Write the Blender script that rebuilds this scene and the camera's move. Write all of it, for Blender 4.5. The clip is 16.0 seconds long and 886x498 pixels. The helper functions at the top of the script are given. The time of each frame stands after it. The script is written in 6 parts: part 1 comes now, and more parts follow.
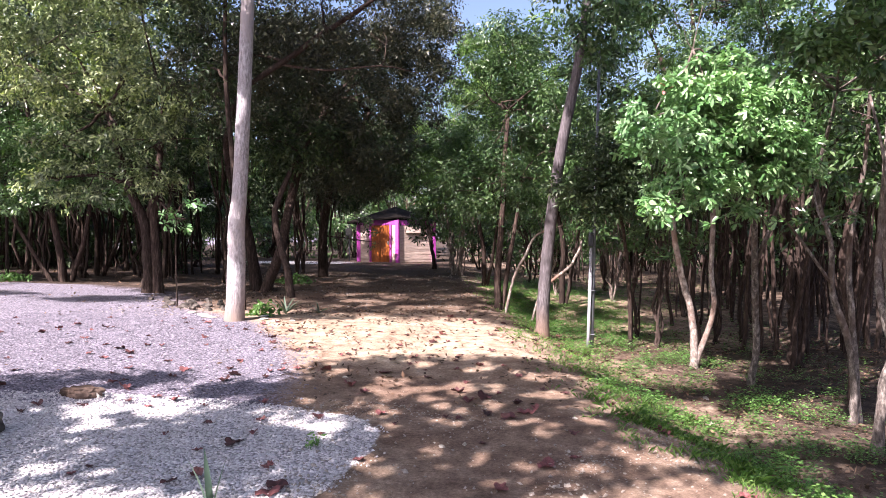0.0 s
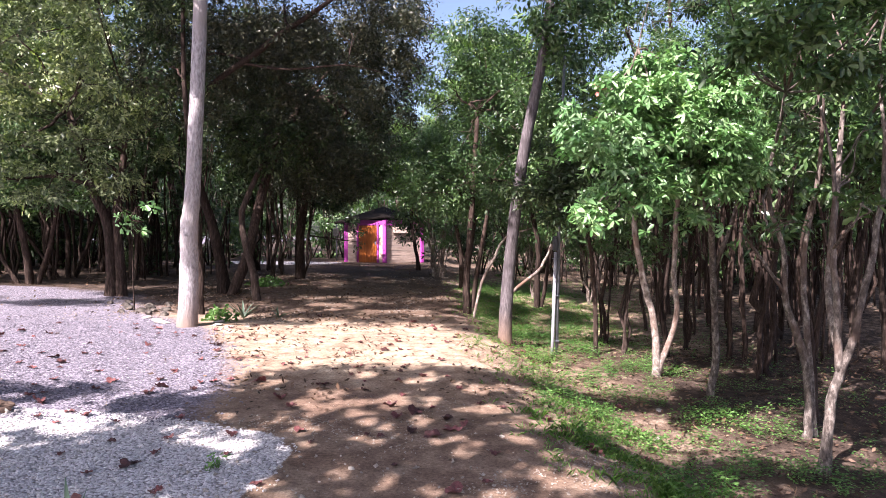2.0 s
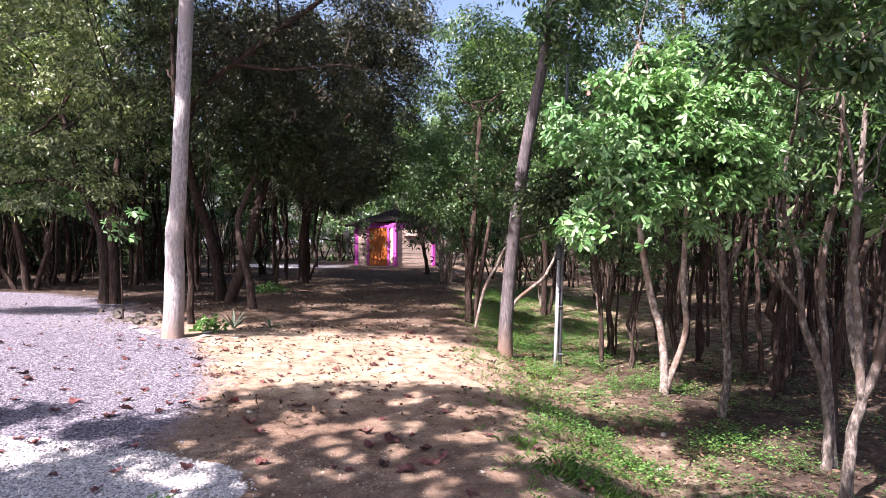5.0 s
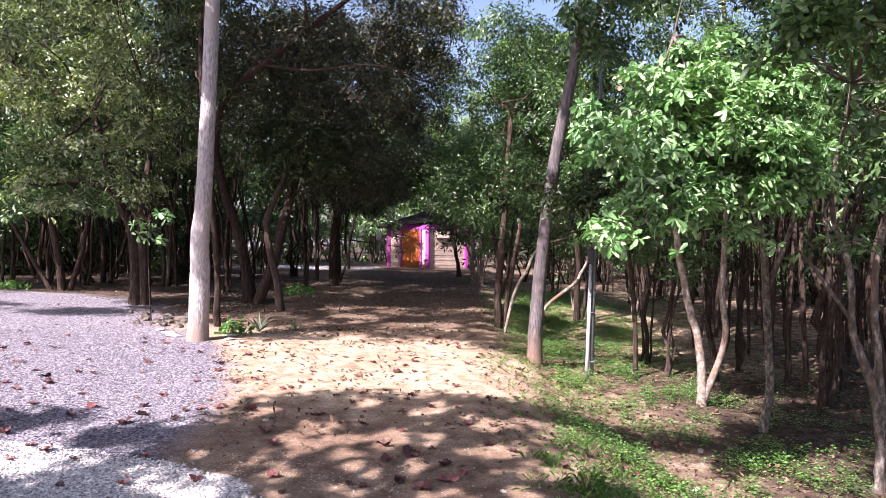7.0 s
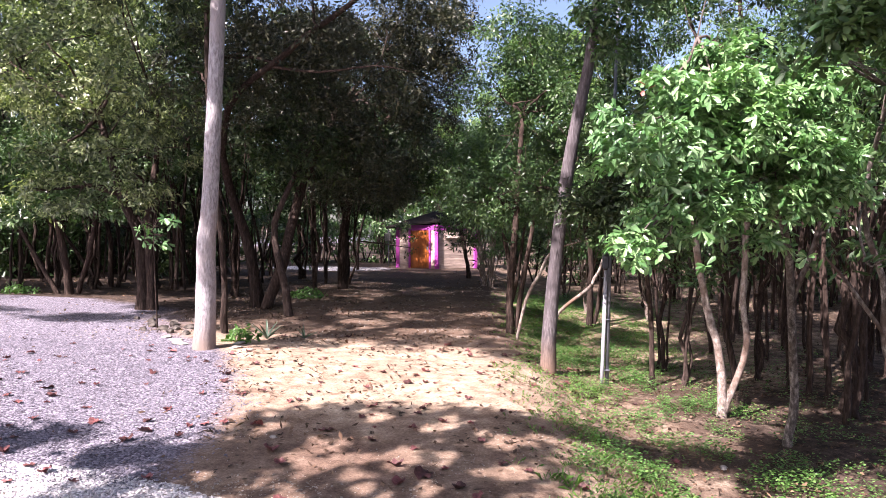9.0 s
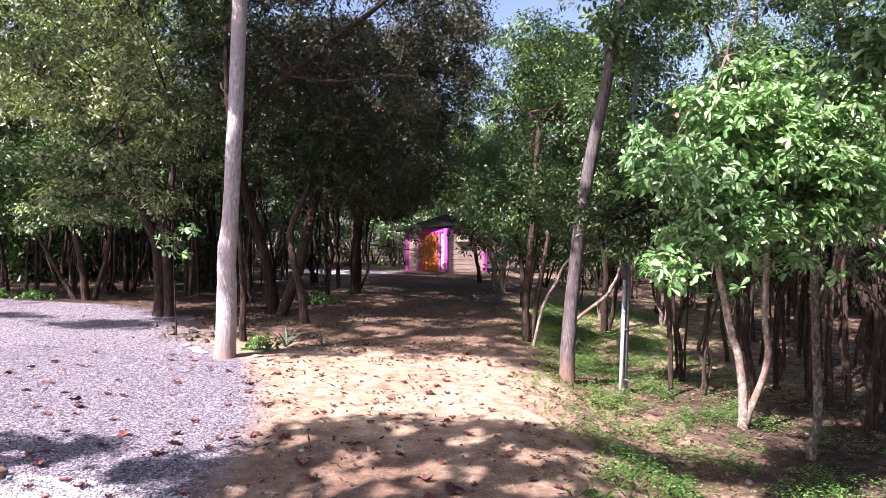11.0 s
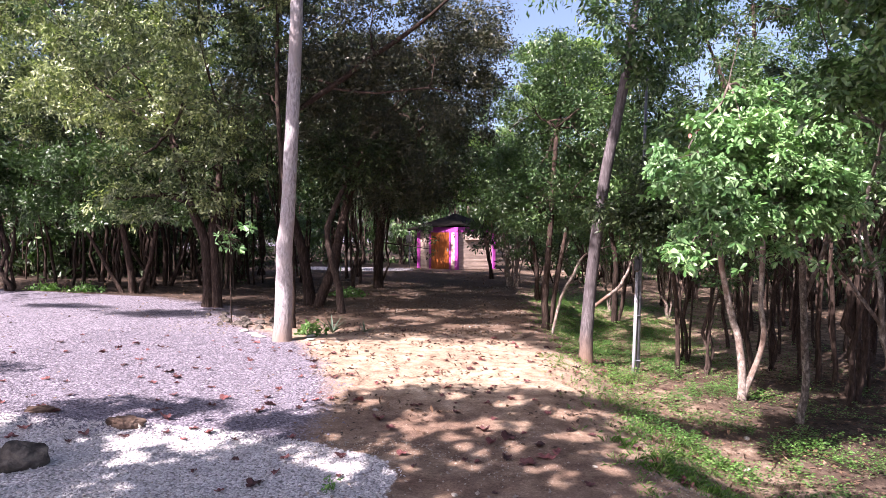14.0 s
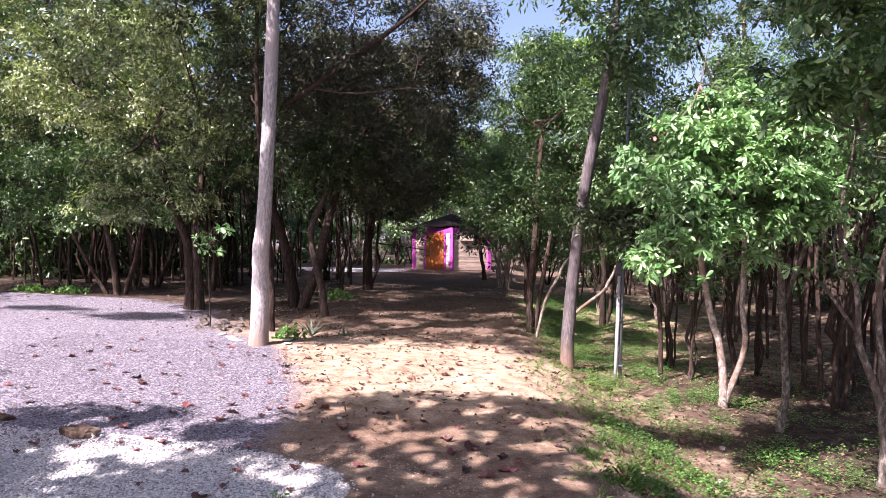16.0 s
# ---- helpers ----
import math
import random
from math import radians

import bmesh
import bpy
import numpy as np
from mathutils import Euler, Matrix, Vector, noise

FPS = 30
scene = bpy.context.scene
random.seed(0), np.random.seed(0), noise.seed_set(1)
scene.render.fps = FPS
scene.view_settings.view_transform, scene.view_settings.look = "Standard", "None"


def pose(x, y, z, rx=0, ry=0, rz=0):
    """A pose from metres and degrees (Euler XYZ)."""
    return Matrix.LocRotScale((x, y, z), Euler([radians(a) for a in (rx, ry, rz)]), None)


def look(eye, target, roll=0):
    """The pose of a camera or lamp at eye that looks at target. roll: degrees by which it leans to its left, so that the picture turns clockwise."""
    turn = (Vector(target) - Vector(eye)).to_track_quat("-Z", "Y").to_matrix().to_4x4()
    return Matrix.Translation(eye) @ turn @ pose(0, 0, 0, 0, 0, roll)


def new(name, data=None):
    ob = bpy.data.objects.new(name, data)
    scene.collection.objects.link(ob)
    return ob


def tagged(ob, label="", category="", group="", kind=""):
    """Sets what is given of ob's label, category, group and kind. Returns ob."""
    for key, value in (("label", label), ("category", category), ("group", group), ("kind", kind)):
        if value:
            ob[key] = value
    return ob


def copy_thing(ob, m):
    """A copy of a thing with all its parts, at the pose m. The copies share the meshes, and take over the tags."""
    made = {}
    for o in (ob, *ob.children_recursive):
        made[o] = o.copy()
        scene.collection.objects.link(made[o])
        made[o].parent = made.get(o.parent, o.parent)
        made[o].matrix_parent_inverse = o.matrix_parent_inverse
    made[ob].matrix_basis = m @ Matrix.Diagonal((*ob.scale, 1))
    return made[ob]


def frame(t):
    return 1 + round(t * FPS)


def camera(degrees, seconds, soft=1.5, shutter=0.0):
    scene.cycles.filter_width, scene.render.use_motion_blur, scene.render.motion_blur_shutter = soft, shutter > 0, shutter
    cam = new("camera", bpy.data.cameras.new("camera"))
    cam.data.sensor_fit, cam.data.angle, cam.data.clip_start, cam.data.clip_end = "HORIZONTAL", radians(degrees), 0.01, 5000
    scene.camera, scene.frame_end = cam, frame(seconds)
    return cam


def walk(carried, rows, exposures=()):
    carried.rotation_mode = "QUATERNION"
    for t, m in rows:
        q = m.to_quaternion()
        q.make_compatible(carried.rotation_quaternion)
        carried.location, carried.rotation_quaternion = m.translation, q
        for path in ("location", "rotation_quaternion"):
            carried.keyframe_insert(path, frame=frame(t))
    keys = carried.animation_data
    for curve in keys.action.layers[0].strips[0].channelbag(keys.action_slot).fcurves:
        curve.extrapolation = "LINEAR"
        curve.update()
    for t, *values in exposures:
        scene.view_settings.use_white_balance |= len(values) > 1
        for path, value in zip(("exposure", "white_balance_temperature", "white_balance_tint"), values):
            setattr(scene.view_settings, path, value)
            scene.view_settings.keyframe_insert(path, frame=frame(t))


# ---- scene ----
cam = camera(66.7, 16.0, soft=0.6)
PATH = [
    (0, (0.398, -0.409, 1.427), (0.323, 1.589, 1.39), -0.1),
    (0.5, (0.538, -0.327, 1.436), (0.465, 1.671, 1.398), -0.1),
    (1, (0.708, -0.275, 1.45), (0.634, 1.723, 1.413), -0.0),
    (1.5, (0.877, -0.193, 1.49), (0.802, 1.806, 1.451), -0.1),
    (2, (1.032, -0.109, 1.507), (0.955, 1.889, 1.466), -0.0),
    (2.5, (1.126, -0.007, 1.521), (1.051, 1.991, 1.479), 0.1),
    (3, (1.185, 0.065, 1.565), (1.11, 2.063, 1.523), -0.0),
    (5.3, (1.405, 0.441, 1.606), (1.246, 2.434, 1.569), -0.0),
    (5.5, (1.457, 0.453, 1.607), (1.241, 2.441, 1.571), 0.1),
    (6, (1.476, 0.525, 1.614), (1.252, 2.512, 1.579), 0.1),
    (6.5, (1.46, 0.603, 1.622), (1.231, 2.59, 1.587), 0.2),
    (7, (1.417, 0.69, 1.626), (1.184, 2.676, 1.592), 0.2),
    (7.5, (1.386, 0.774, 1.625), (1.15, 2.76, 1.591), 0.2),
    (8, (1.367, 0.832, 1.641), (1.118, 2.816, 1.605), 0.1),
    (10.3, (1.336, 0.963, 1.821), (1.065, 2.944, 1.781), 0.1),
    (10.5, (1.308, 0.937, 1.825), (1.032, 2.917, 1.788), 0.1),
    (11, (1.168, 0.857, 1.859), (0.893, 2.838, 1.822), 0.1),
    (11.5, (1.13, 0.461, 1.856), (0.856, 2.442, 1.819), 0.1),
    (12, (1.122, 0.074, 1.848), (0.848, 2.055, 1.81), 0.1),
    (12.5, (1.029, -0.188, 1.843), (0.755, 1.793, 1.805), 0.1),
    (13, (0.921, -0.347, 1.841), (0.647, 1.633, 1.802), 0.1),
    (13.5, (0.87, -0.43, 1.829), (0.596, 1.551, 1.79), 0.2),
    (14, (0.804, -0.43, 1.818), (0.53, 1.551, 1.779), 0.1),
    (14.5, (0.716, -0.383, 1.829), (0.443, 1.598, 1.79), 0.1),
    (15, (0.609, -0.352, 1.864), (0.334, 1.628, 1.823), 0.0),
    (15.5, (0.911, -0.273, 1.862), (0.634, 1.707, 1.82), 0.1),
    (16, (1.151, -0.204, 1.869), (0.87, 1.775, 1.829), 0.2),
]
walk(cam, [(t, look(eye, target, roll)) for t, eye, target, roll in PATH], [(0.0, 1.7, 6380, 24), (8.0, 1.7, 6380, 25), (11.0, 1.67, 6450, 28), (16.0, 1.65, 6450, 28)])

# ---- light ----
SUN_EL = radians(44)
TO_SUN = Vector((-0.6 * math.cos(SUN_EL), -0.8 * math.cos(SUN_EL), math.sin(SUN_EL)))
world = bpy.data.worlds.new("sky")
scene.world = world
world.use_nodes = True
wn, wl = world.node_tree.nodes, world.node_tree.links
sky = wn.new("ShaderNodeTexSky")
sky.sky_type = "NISHITA"
sky.sun_disc = False
sky.sun_elevation = SUN_EL
sky.sun_rotation = math.atan2(-0.6, -0.8)
sky.air_density, sky.dust_density, sky.ozone_density = 1.0, 2.6, 1.0
wl.new(sky.outputs[0], wn["Background"].inputs[0])
wn["Background"].inputs[1].default_value = 0.082
sun = new("sun", bpy.data.lights.new("sun", "SUN"))
sun.data.energy = 5.5
sun.data.angle = radians(0.6)
sun.data.color = (1.0, 0.94, 0.86)
sun.matrix_world = look((0, 0, 30), Vector((0, 0, 30)) - TO_SUN)

# ---- materials ----


def nodes_of(name):
    m = bpy.data.materials.new(name)
    m.use_nodes = True
    nt = m.node_tree
    return m, nt, nt.nodes["Principled BSDF"]


def add(nt, kind, **values):
    n = nt.nodes.new(kind)
    for key, v in values.items():
        n.inputs[key.replace("_", " ")].default_value = v
    return n


def noise_tex(nt, co, scale, detail=4.0, rough=0.6):
    n = add(nt, "ShaderNodeTexNoise", Scale=scale, Detail=detail, Roughness=rough)
    nt.links.new(co, n.inputs["Vector"])
    return n.outputs["Fac"]


def ramp(nt, fac, stops):
    r = nt.nodes.new("ShaderNodeValToRGB")
    e = r.color_ramp.elements
    while len(e) < len(stops):
        e.new(0.5)
    for el, (p, c) in zip(e, stops):
        el.position, el.color = p, (*c, 1)
    nt.links.new(fac, r.inputs[0])
    return r.outputs[0]


def mix(nt, fac, a, b, mode="MIX"):
    n = nt.nodes.new("ShaderNodeMix")
    n.data_type, n.blend_type = "RGBA", mode
    for sock, v in ((n.inputs[0], fac), (n.inputs[6], a), (n.inputs[7], b)):
        if hasattr(v, "is_linked"):
            nt.links.new(v, sock)
        else:
            sock.default_value = v if isinstance(v, float) else (*v, 1)
    return n.outputs[2]


def math_node(nt, op, a, b=0.0):
    n = nt.nodes.new("ShaderNodeMath")
    n.operation = op
    for sock, v in zip(n.inputs, (a, b)):
        if hasattr(v, "is_linked"):
            nt.links.new(v, sock)
        else:
            sock.default_value = v
    return n.outputs[0]


def bump(nt, bsdf, height, strength, distance):
    b = add(nt, "ShaderNodeBump", Strength=strength, Distance=distance)
    nt.links.new(height, b.inputs["Height"])
    nt.links.new(b.outputs[0], bsdf.inputs["Normal"])


def surface(name, dark, mid, light, scale=6.0, stretch=(1, 1, 1), rough=0.8, relief=0.4, depth=0.01, metal=0.0, spread=0.25, stain=None, foot=None):
    """Grain and blotches at two scales in object space, varied from object to object."""
    m, nt, b = nodes_of(name)
    co = nt.nodes.new("ShaderNodeTexCoord")
    mp = add(nt, "ShaderNodeMapping", Scale=stretch)
    nt.links.new(co.outputs["Object"], mp.inputs["Vector"])
    fine = noise_tex(nt, mp.outputs[0], scale, 6.0, 0.65)
    broad = noise_tex(nt, co.outputs["Object"], scale * 0.13, 3.0)
    c = ramp(nt, fine, [(0.3, dark), (0.5, mid), (0.7, light)])
    if stain:
        c = mix(nt, ramp(nt, broad, [(0.48, (0, 0, 0)), (0.62, (1, 1, 1))]), c, stain)
    else:
        c = mix(nt, 0.5, c, ramp(nt, broad, [(0.35, (0.62, 0.62, 0.62)), (0.65, (1, 1, 1))]), "MULTIPLY")
    if foot:
        high = nt.nodes.new("ShaderNodeSeparateXYZ")
        nt.links.new(co.outputs["Object"], high.inputs[0])
        splash = math_node(nt, "SUBTRACT", math_node(nt, "ADD", 0.32, math_node(nt, "MULTIPLY", fine, 0.55)), high.outputs[2])
        c = mix(nt, math_node(nt, "MULTIPLY", ramp(nt, splash, [(0.0, (0, 0, 0)), (0.5, (1, 1, 1))]), 0.75), c, foot)
    info = nt.nodes.new("ShaderNodeObjectInfo")
    hsv = nt.nodes.new("ShaderNodeHueSaturation")
    nt.links.new(math_node(nt, "ADD", math_node(nt, "MULTIPLY", info.outputs["Random"], spread), 1.0 - spread / 2), hsv.inputs["Value"])
    nt.links.new(c, hsv.inputs["Color"])
    nt.links.new(hsv.outputs[0], b.inputs["Base Color"])
    b.inputs["Roughness"].default_value = rough
    b.inputs["Metallic"].default_value = metal
    if rough >= 0.8:
        b.inputs["Specular IOR Level"].default_value = 0.2
    if relief:
        bump(nt, b, fine, relief, depth)
    return m


def foliage(name, dark, mid, light, rough=0.42, through_light=0.28, shine=0.5):
    """Leaves: each leaf a tone of its own, whole boughs lighter or darker, light shining through."""
    m, nt, b = nodes_of(name)
    geo = nt.nodes.new("ShaderNodeNewGeometry")
    c = ramp(nt, geo.outputs["Random Per Island"], [(0.0, dark), (0.55, mid), (0.95, light), (1.0, tuple(1.25 * v for v in light))])
    broad = noise_tex(nt, geo.outputs["Position"], 0.55, 2.0)
    c = mix(nt, 0.7, c, ramp(nt, broad, [(0.35, (0.6, 0.68, 0.66)), (0.65, (1.12, 1.08, 0.92))]), "MULTIPLY")
    nt.links.new(c, b.inputs["Base Color"])
    b.inputs["Roughness"].default_value = rough
    b.inputs["Specular IOR Level"].default_value = shine
    tr = nt.nodes.new("ShaderNodeBsdfTranslucent")
    nt.links.new(mix(nt, 1.0, c, (1.3, 1.6, 0.55), "MULTIPLY"), tr.inputs["Color"])
    ms = nt.nodes.new("ShaderNodeMixShader")
    ms.inputs[0].default_value = through_light
    nt.links.new(b.outputs[0], ms.inputs[1])
    nt.links.new(tr.outputs[0], ms.inputs[2])
    nt.links.new(ms.outputs[0], nt.nodes["Material Output"].inputs["Surface"])
    return m


BARK_PALE = surface("bark_pale", (0.15, 0.132, 0.138), (0.35, 0.325, 0.345), (0.55, 0.525, 0.56), 14, (2.6, 2.6, 0.8), 0.85, 1.0, 0.02, stain=(0.36, 0.32, 0.325), foot=(0.25, 0.17, 0.13))
BARK_GREY = surface("bark_grey_brown", (0.026, 0.018, 0.015), (0.056, 0.039, 0.033), (0.118, 0.087, 0.075), 12, (3, 3, 0.6), 0.9, 0.9, 0.014, spread=0.5)
BARK_LEAN = surface("bark_ash_grey", (0.05, 0.042, 0.045), (0.108, 0.094, 0.1), (0.2, 0.18, 0.192), 14, (3, 3, 0.5), 0.9, 0.8, 0.012, stain=(0.065, 0.056, 0.06), foot=(0.2, 0.125, 0.085))
BARK_WHITE = surface("bark_blotched_white", (0.06, 0.042, 0.034), (0.21, 0.17, 0.15), (0.43, 0.38, 0.345), 9, (2, 2, 1.3), 0.85, 0.6, 0.008, spread=0.35, stain=(0.16, 0.1, 0.075))
BARK_BLOTCH = surface("bark_grey_blotched", (0.032, 0.026, 0.024), (0.12, 0.1, 0.09), (0.36, 0.315, 0.285), 15, (1.8, 1.8, 0.8), 0.88, 0.9, 0.014, spread=0.35, stain=(0.1, 0.07, 0.058))
BARK_DARK = surface("bark_dark", (0.017, 0.0115, 0.0095), (0.045, 0.03, 0.025), (0.11, 0.078, 0.064), 11, (3, 3, 0.6), 0.92, 1.0, 0.025, spread=0.6)
LEAF_BUSH = foliage("leaf_bright_bush", (0.055, 0.15, 0.044), (0.135, 0.285, 0.104), (0.285, 0.44, 0.235), 0.36, 0.16, 0.8)
# Canopy shade is put into these two leaf colours; the russet hue is real.
LEAF_SHADED = foliage("leaf_shaded_canopy", (0.014, 0.03, 0.012), (0.03, 0.054, 0.021), (0.075, 0.105, 0.045), 0.45, 0.14, 0.35)
LEAF_RUSSET = foliage("leaf_shaded_russet", (0.017, 0.025, 0.012), (0.033, 0.038, 0.021), (0.085, 0.084, 0.05), 0.42, 0.1, 0.4)
LEAF_OLIVE = foliage("leaf_olive_canopy", (0.034, 0.062, 0.024), (0.145, 0.19, 0.076), (0.4, 0.455, 0.25), 0.36, 0.19, 0.7)
LEAF_FRESH = foliage("leaf_fresh_green", (0.05, 0.115, 0.028), (0.12, 0.215, 0.055), (0.24, 0.345, 0.11), 0.38, 0.28, 0.5)
LEAF_MID = foliage("leaf_green_wood", (0.024, 0.062, 0.02), (0.052, 0.112, 0.036), (0.12, 0.195, 0.08), 0.36, 0.2, 0.6)
LEAF_WEED = foliage("leaf_weed", (0.045, 0.12, 0.03), (0.1, 0.22, 0.055), (0.19, 0.33, 0.11), 0.45, 0.25)
GRASS = foliage("grass_blades", (0.06, 0.155, 0.03), (0.13, 0.28, 0.06), (0.28, 0.4, 0.15), 0.5, 0.32)
AGAVE = foliage("agave_blue_green", (0.055, 0.1, 0.07), (0.1, 0.155, 0.115), (0.16, 0.22, 0.165), 0.5, 0.08)
DRY_LEAF = surface("dry_leaf", (0.05, 0.018, 0.018), (0.14, 0.045, 0.046), (0.27, 0.1, 0.095), 22, rough=0.65, relief=0.5, depth=0.004, spread=1.3)
RED_LEAF = surface("withered_red_leaf", (0.35, 0.08, 0.07), (0.48, 0.13, 0.11), (0.58, 0.2, 0.17), 20, rough=0.6, relief=0.2, depth=0.002)
LITTER = foliage("leaf_litter", (0.04, 0.026, 0.02), (0.11, 0.064, 0.047), (0.25, 0.155, 0.115), 0.7, 0.1, 0.3)
ROCK_GREY = surface("rock_grey", (0.035, 0.03, 0.028), (0.09, 0.078, 0.07), (0.19, 0.165, 0.145), 8, rough=0.9, relief=0.9, depth=0.02)
ROCK_BROWN = surface("rock_brown", (0.04, 0.026, 0.021), (0.105, 0.07, 0.055), (0.21, 0.15, 0.12), 9, rough=0.9, relief=1.0, depth=0.03)
ROCK_WHITE = surface("rock_pale", (0.26, 0.23, 0.2), (0.42, 0.385, 0.345), (0.58, 0.55, 0.5), 9, rough=0.9, relief=0.8, depth=0.015)
PEBBLE_GREY = surface("pebble_grey", (0.11, 0.1, 0.128), (0.225, 0.207, 0.255), (0.39, 0.365, 0.425), 30, rough=0.85, relief=0.2, depth=0.002)
PEBBLE_WHITE = surface("pebble_white", (0.34, 0.32, 0.335), (0.57, 0.545, 0.56), (0.78, 0.755, 0.765), 30, rough=0.85, relief=0.2, depth=0.002)
PEBBLE_TAN = surface("pebble_tan", (0.2, 0.16, 0.13), (0.34, 0.29, 0.25), (0.5, 0.45, 0.4), 30, rough=0.85, relief=0.2, depth=0.002)
MAGENTA = surface("paint_magenta", (0.42, 0.05, 0.34), (0.52, 0.075, 0.43), (0.6, 0.1, 0.5), 5, rough=0.5, relief=0.1, depth=0.003)
SIDING = surface("siding_pale_wood", (0.38, 0.275, 0.235), (0.56, 0.43, 0.37), (0.68, 0.55, 0.48), 4, (0.6, 0.6, 6), 0.7, 0.3, 0.004)
DOOR_WOOD = surface("door_orange_wood", (0.2, 0.045, 0.008), (0.36, 0.095, 0.014), (0.48, 0.15, 0.025), 5, (5, 5, 0.5), 0.42, 0.3, 0.004)
ROOF = surface("roof_sheet_dark", (0.005, 0.004, 0.004), (0.009, 0.007, 0.0065), (0.018, 0.014, 0.013), 5, rough=0.95, relief=0.2, depth=0.005)
PIPE_WHITE = surface("pipe_pale_plastic", (0.22, 0.22, 0.25), (0.31, 0.31, 0.345), (0.4, 0.4, 0.435), 8, (1, 1, 0.3), 0.45, 0.08, 0.002)
PIPE_STEEL = surface("pipe_galvanised", (0.13, 0.14, 0.17), (0.2, 0.21, 0.25), (0.29, 0.3, 0.34), 12, (1, 1, 0.4), 0.55, 0.1, 0.002, 0.3)
BOX_DARK = surface("box_dark_plastic", (0.03, 0.035, 0.045), (0.05, 0.055, 0.07), (0.08, 0.085, 0.1), 10, rough=0.45, relief=0.05, depth=0.002)
BOX_PALE = surface("box_pale_metal", (0.08, 0.08, 0.08), (0.115, 0.115, 0.11), (0.16, 0.16, 0.155), 10, rough=0.5, relief=0.05, depth=0.002)

ROOF.node_tree.nodes["Principled BSDF"].inputs["Specular IOR Level"].default_value = 0.08


def ground_material():
    m, nt, b = nodes_of("ground_mixed")
    geo = nt.nodes.new("ShaderNodeNewGeometry")
    pos = geo.outputs["Position"]
    att = nt.nodes.new("ShaderNodeAttribute")
    att.attribute_name = "zone"
    sep = nt.nodes.new("ShaderNodeSeparateColor")
    nt.links.new(att.outputs["Color"], sep.inputs[0])
    grey, white, green = sep.outputs
    n_broad = noise_tex(nt, pos, 0.9, 4.0)
    n_mid = noise_tex(nt, pos, 5.0, 6.0, 0.7)
    n_fine = noise_tex(nt, pos, 42.0, 5.0, 0.75)
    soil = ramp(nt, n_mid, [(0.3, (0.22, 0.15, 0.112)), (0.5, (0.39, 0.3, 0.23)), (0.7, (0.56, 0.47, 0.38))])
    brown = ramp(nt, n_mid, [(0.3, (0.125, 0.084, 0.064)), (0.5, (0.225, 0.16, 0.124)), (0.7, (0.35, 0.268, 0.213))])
    # Paler earth along the middle of the track, its edges broken by noise.
    pale_earth = nt.nodes.new("ShaderNodeAttribute")
    pale_earth.attribute_name = "pale_earth"
    drift = math_node(nt, "ADD", pale_earth.outputs["Fac"], math_node(nt, "MULTIPLY", math_node(nt, "SUBTRACT", n_broad, 0.5), 0.7))
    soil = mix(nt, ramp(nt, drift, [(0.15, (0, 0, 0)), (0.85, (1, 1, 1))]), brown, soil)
    soil = mix(nt, 0.6, soil, ramp(nt, n_broad, [(0.35, (0.7, 0.6, 0.55)), (0.65, (1.1, 1.08, 1.0))]), "MULTIPLY")
    soil = mix(nt, 0.75, soil, ramp(nt, n_fine, [(0.33, (0.45, 0.42, 0.4)), (0.52, (0.95, 0.95, 0.95)), (0.68, (1.45, 1.45, 1.45))]), "MULTIPLY")
    # Leaf litter, its colour darkened further to hold the shade under the trees.
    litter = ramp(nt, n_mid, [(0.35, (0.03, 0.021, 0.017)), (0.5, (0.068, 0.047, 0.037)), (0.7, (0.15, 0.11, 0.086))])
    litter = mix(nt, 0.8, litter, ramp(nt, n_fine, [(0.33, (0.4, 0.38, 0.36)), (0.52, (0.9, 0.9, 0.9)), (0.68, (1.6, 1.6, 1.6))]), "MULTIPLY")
    vor = add(nt, "ShaderNodeTexVoronoi", Scale=42.0)
    nt.links.new(pos, vor.inputs["Vector"])
    stone = nt.nodes.new("ShaderNodeSeparateColor")
    nt.links.new(vor.outputs["Color"], stone.inputs[0])
    gravel_g = ramp(nt, stone.outputs[0], [(0.0, (0.095, 0.085, 0.112)), (0.5, (0.215, 0.197, 0.245)), (1.0, (0.38, 0.355, 0.42))])
    gravel_w = ramp(nt, stone.outputs[0], [(0.0, (0.38, 0.36, 0.375)), (0.5, (0.6, 0.575, 0.59)), (1.0, (0.8, 0.775, 0.785))])
    gap = ramp(nt, vor.outputs["Distance"], [(0.35, (1, 1, 1)), (0.8, (0.42, 0.4, 0.4))])
    gravel_g = mix(nt, 1.0, gravel_g, gap, "MULTIPLY")
    gravel_w = mix(nt, 1.0, gravel_w, gap, "MULTIPLY")
    turf = ramp(nt, n_mid, [(0.3, (0.12, 0.082, 0.056)), (0.48, (0.28, 0.2, 0.145)), (0.7, (0.46, 0.36, 0.275))])
    turf = mix(nt, 0.7, turf, ramp(nt, n_fine, [(0.33, (0.45, 0.42, 0.4)), (0.52, (0.95, 0.95, 0.95)), (0.68, (1.45, 1.45, 1.45))]), "MULTIPLY")

    def edge(zone, soft):
        raw = math_node(nt, "ADD", zone, math_node(nt, "MULTIPLY", math_node(nt, "SUBTRACT", n_mid, 0.5), 0.9))
        return ramp(nt, raw, [(0.5 - soft, (0, 0, 0)), (0.5 + soft, (1, 1, 1))])

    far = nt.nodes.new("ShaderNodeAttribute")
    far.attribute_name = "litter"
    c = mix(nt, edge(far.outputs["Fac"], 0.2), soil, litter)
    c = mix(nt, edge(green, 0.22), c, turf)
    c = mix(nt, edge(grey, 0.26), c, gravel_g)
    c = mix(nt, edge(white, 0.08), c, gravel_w)
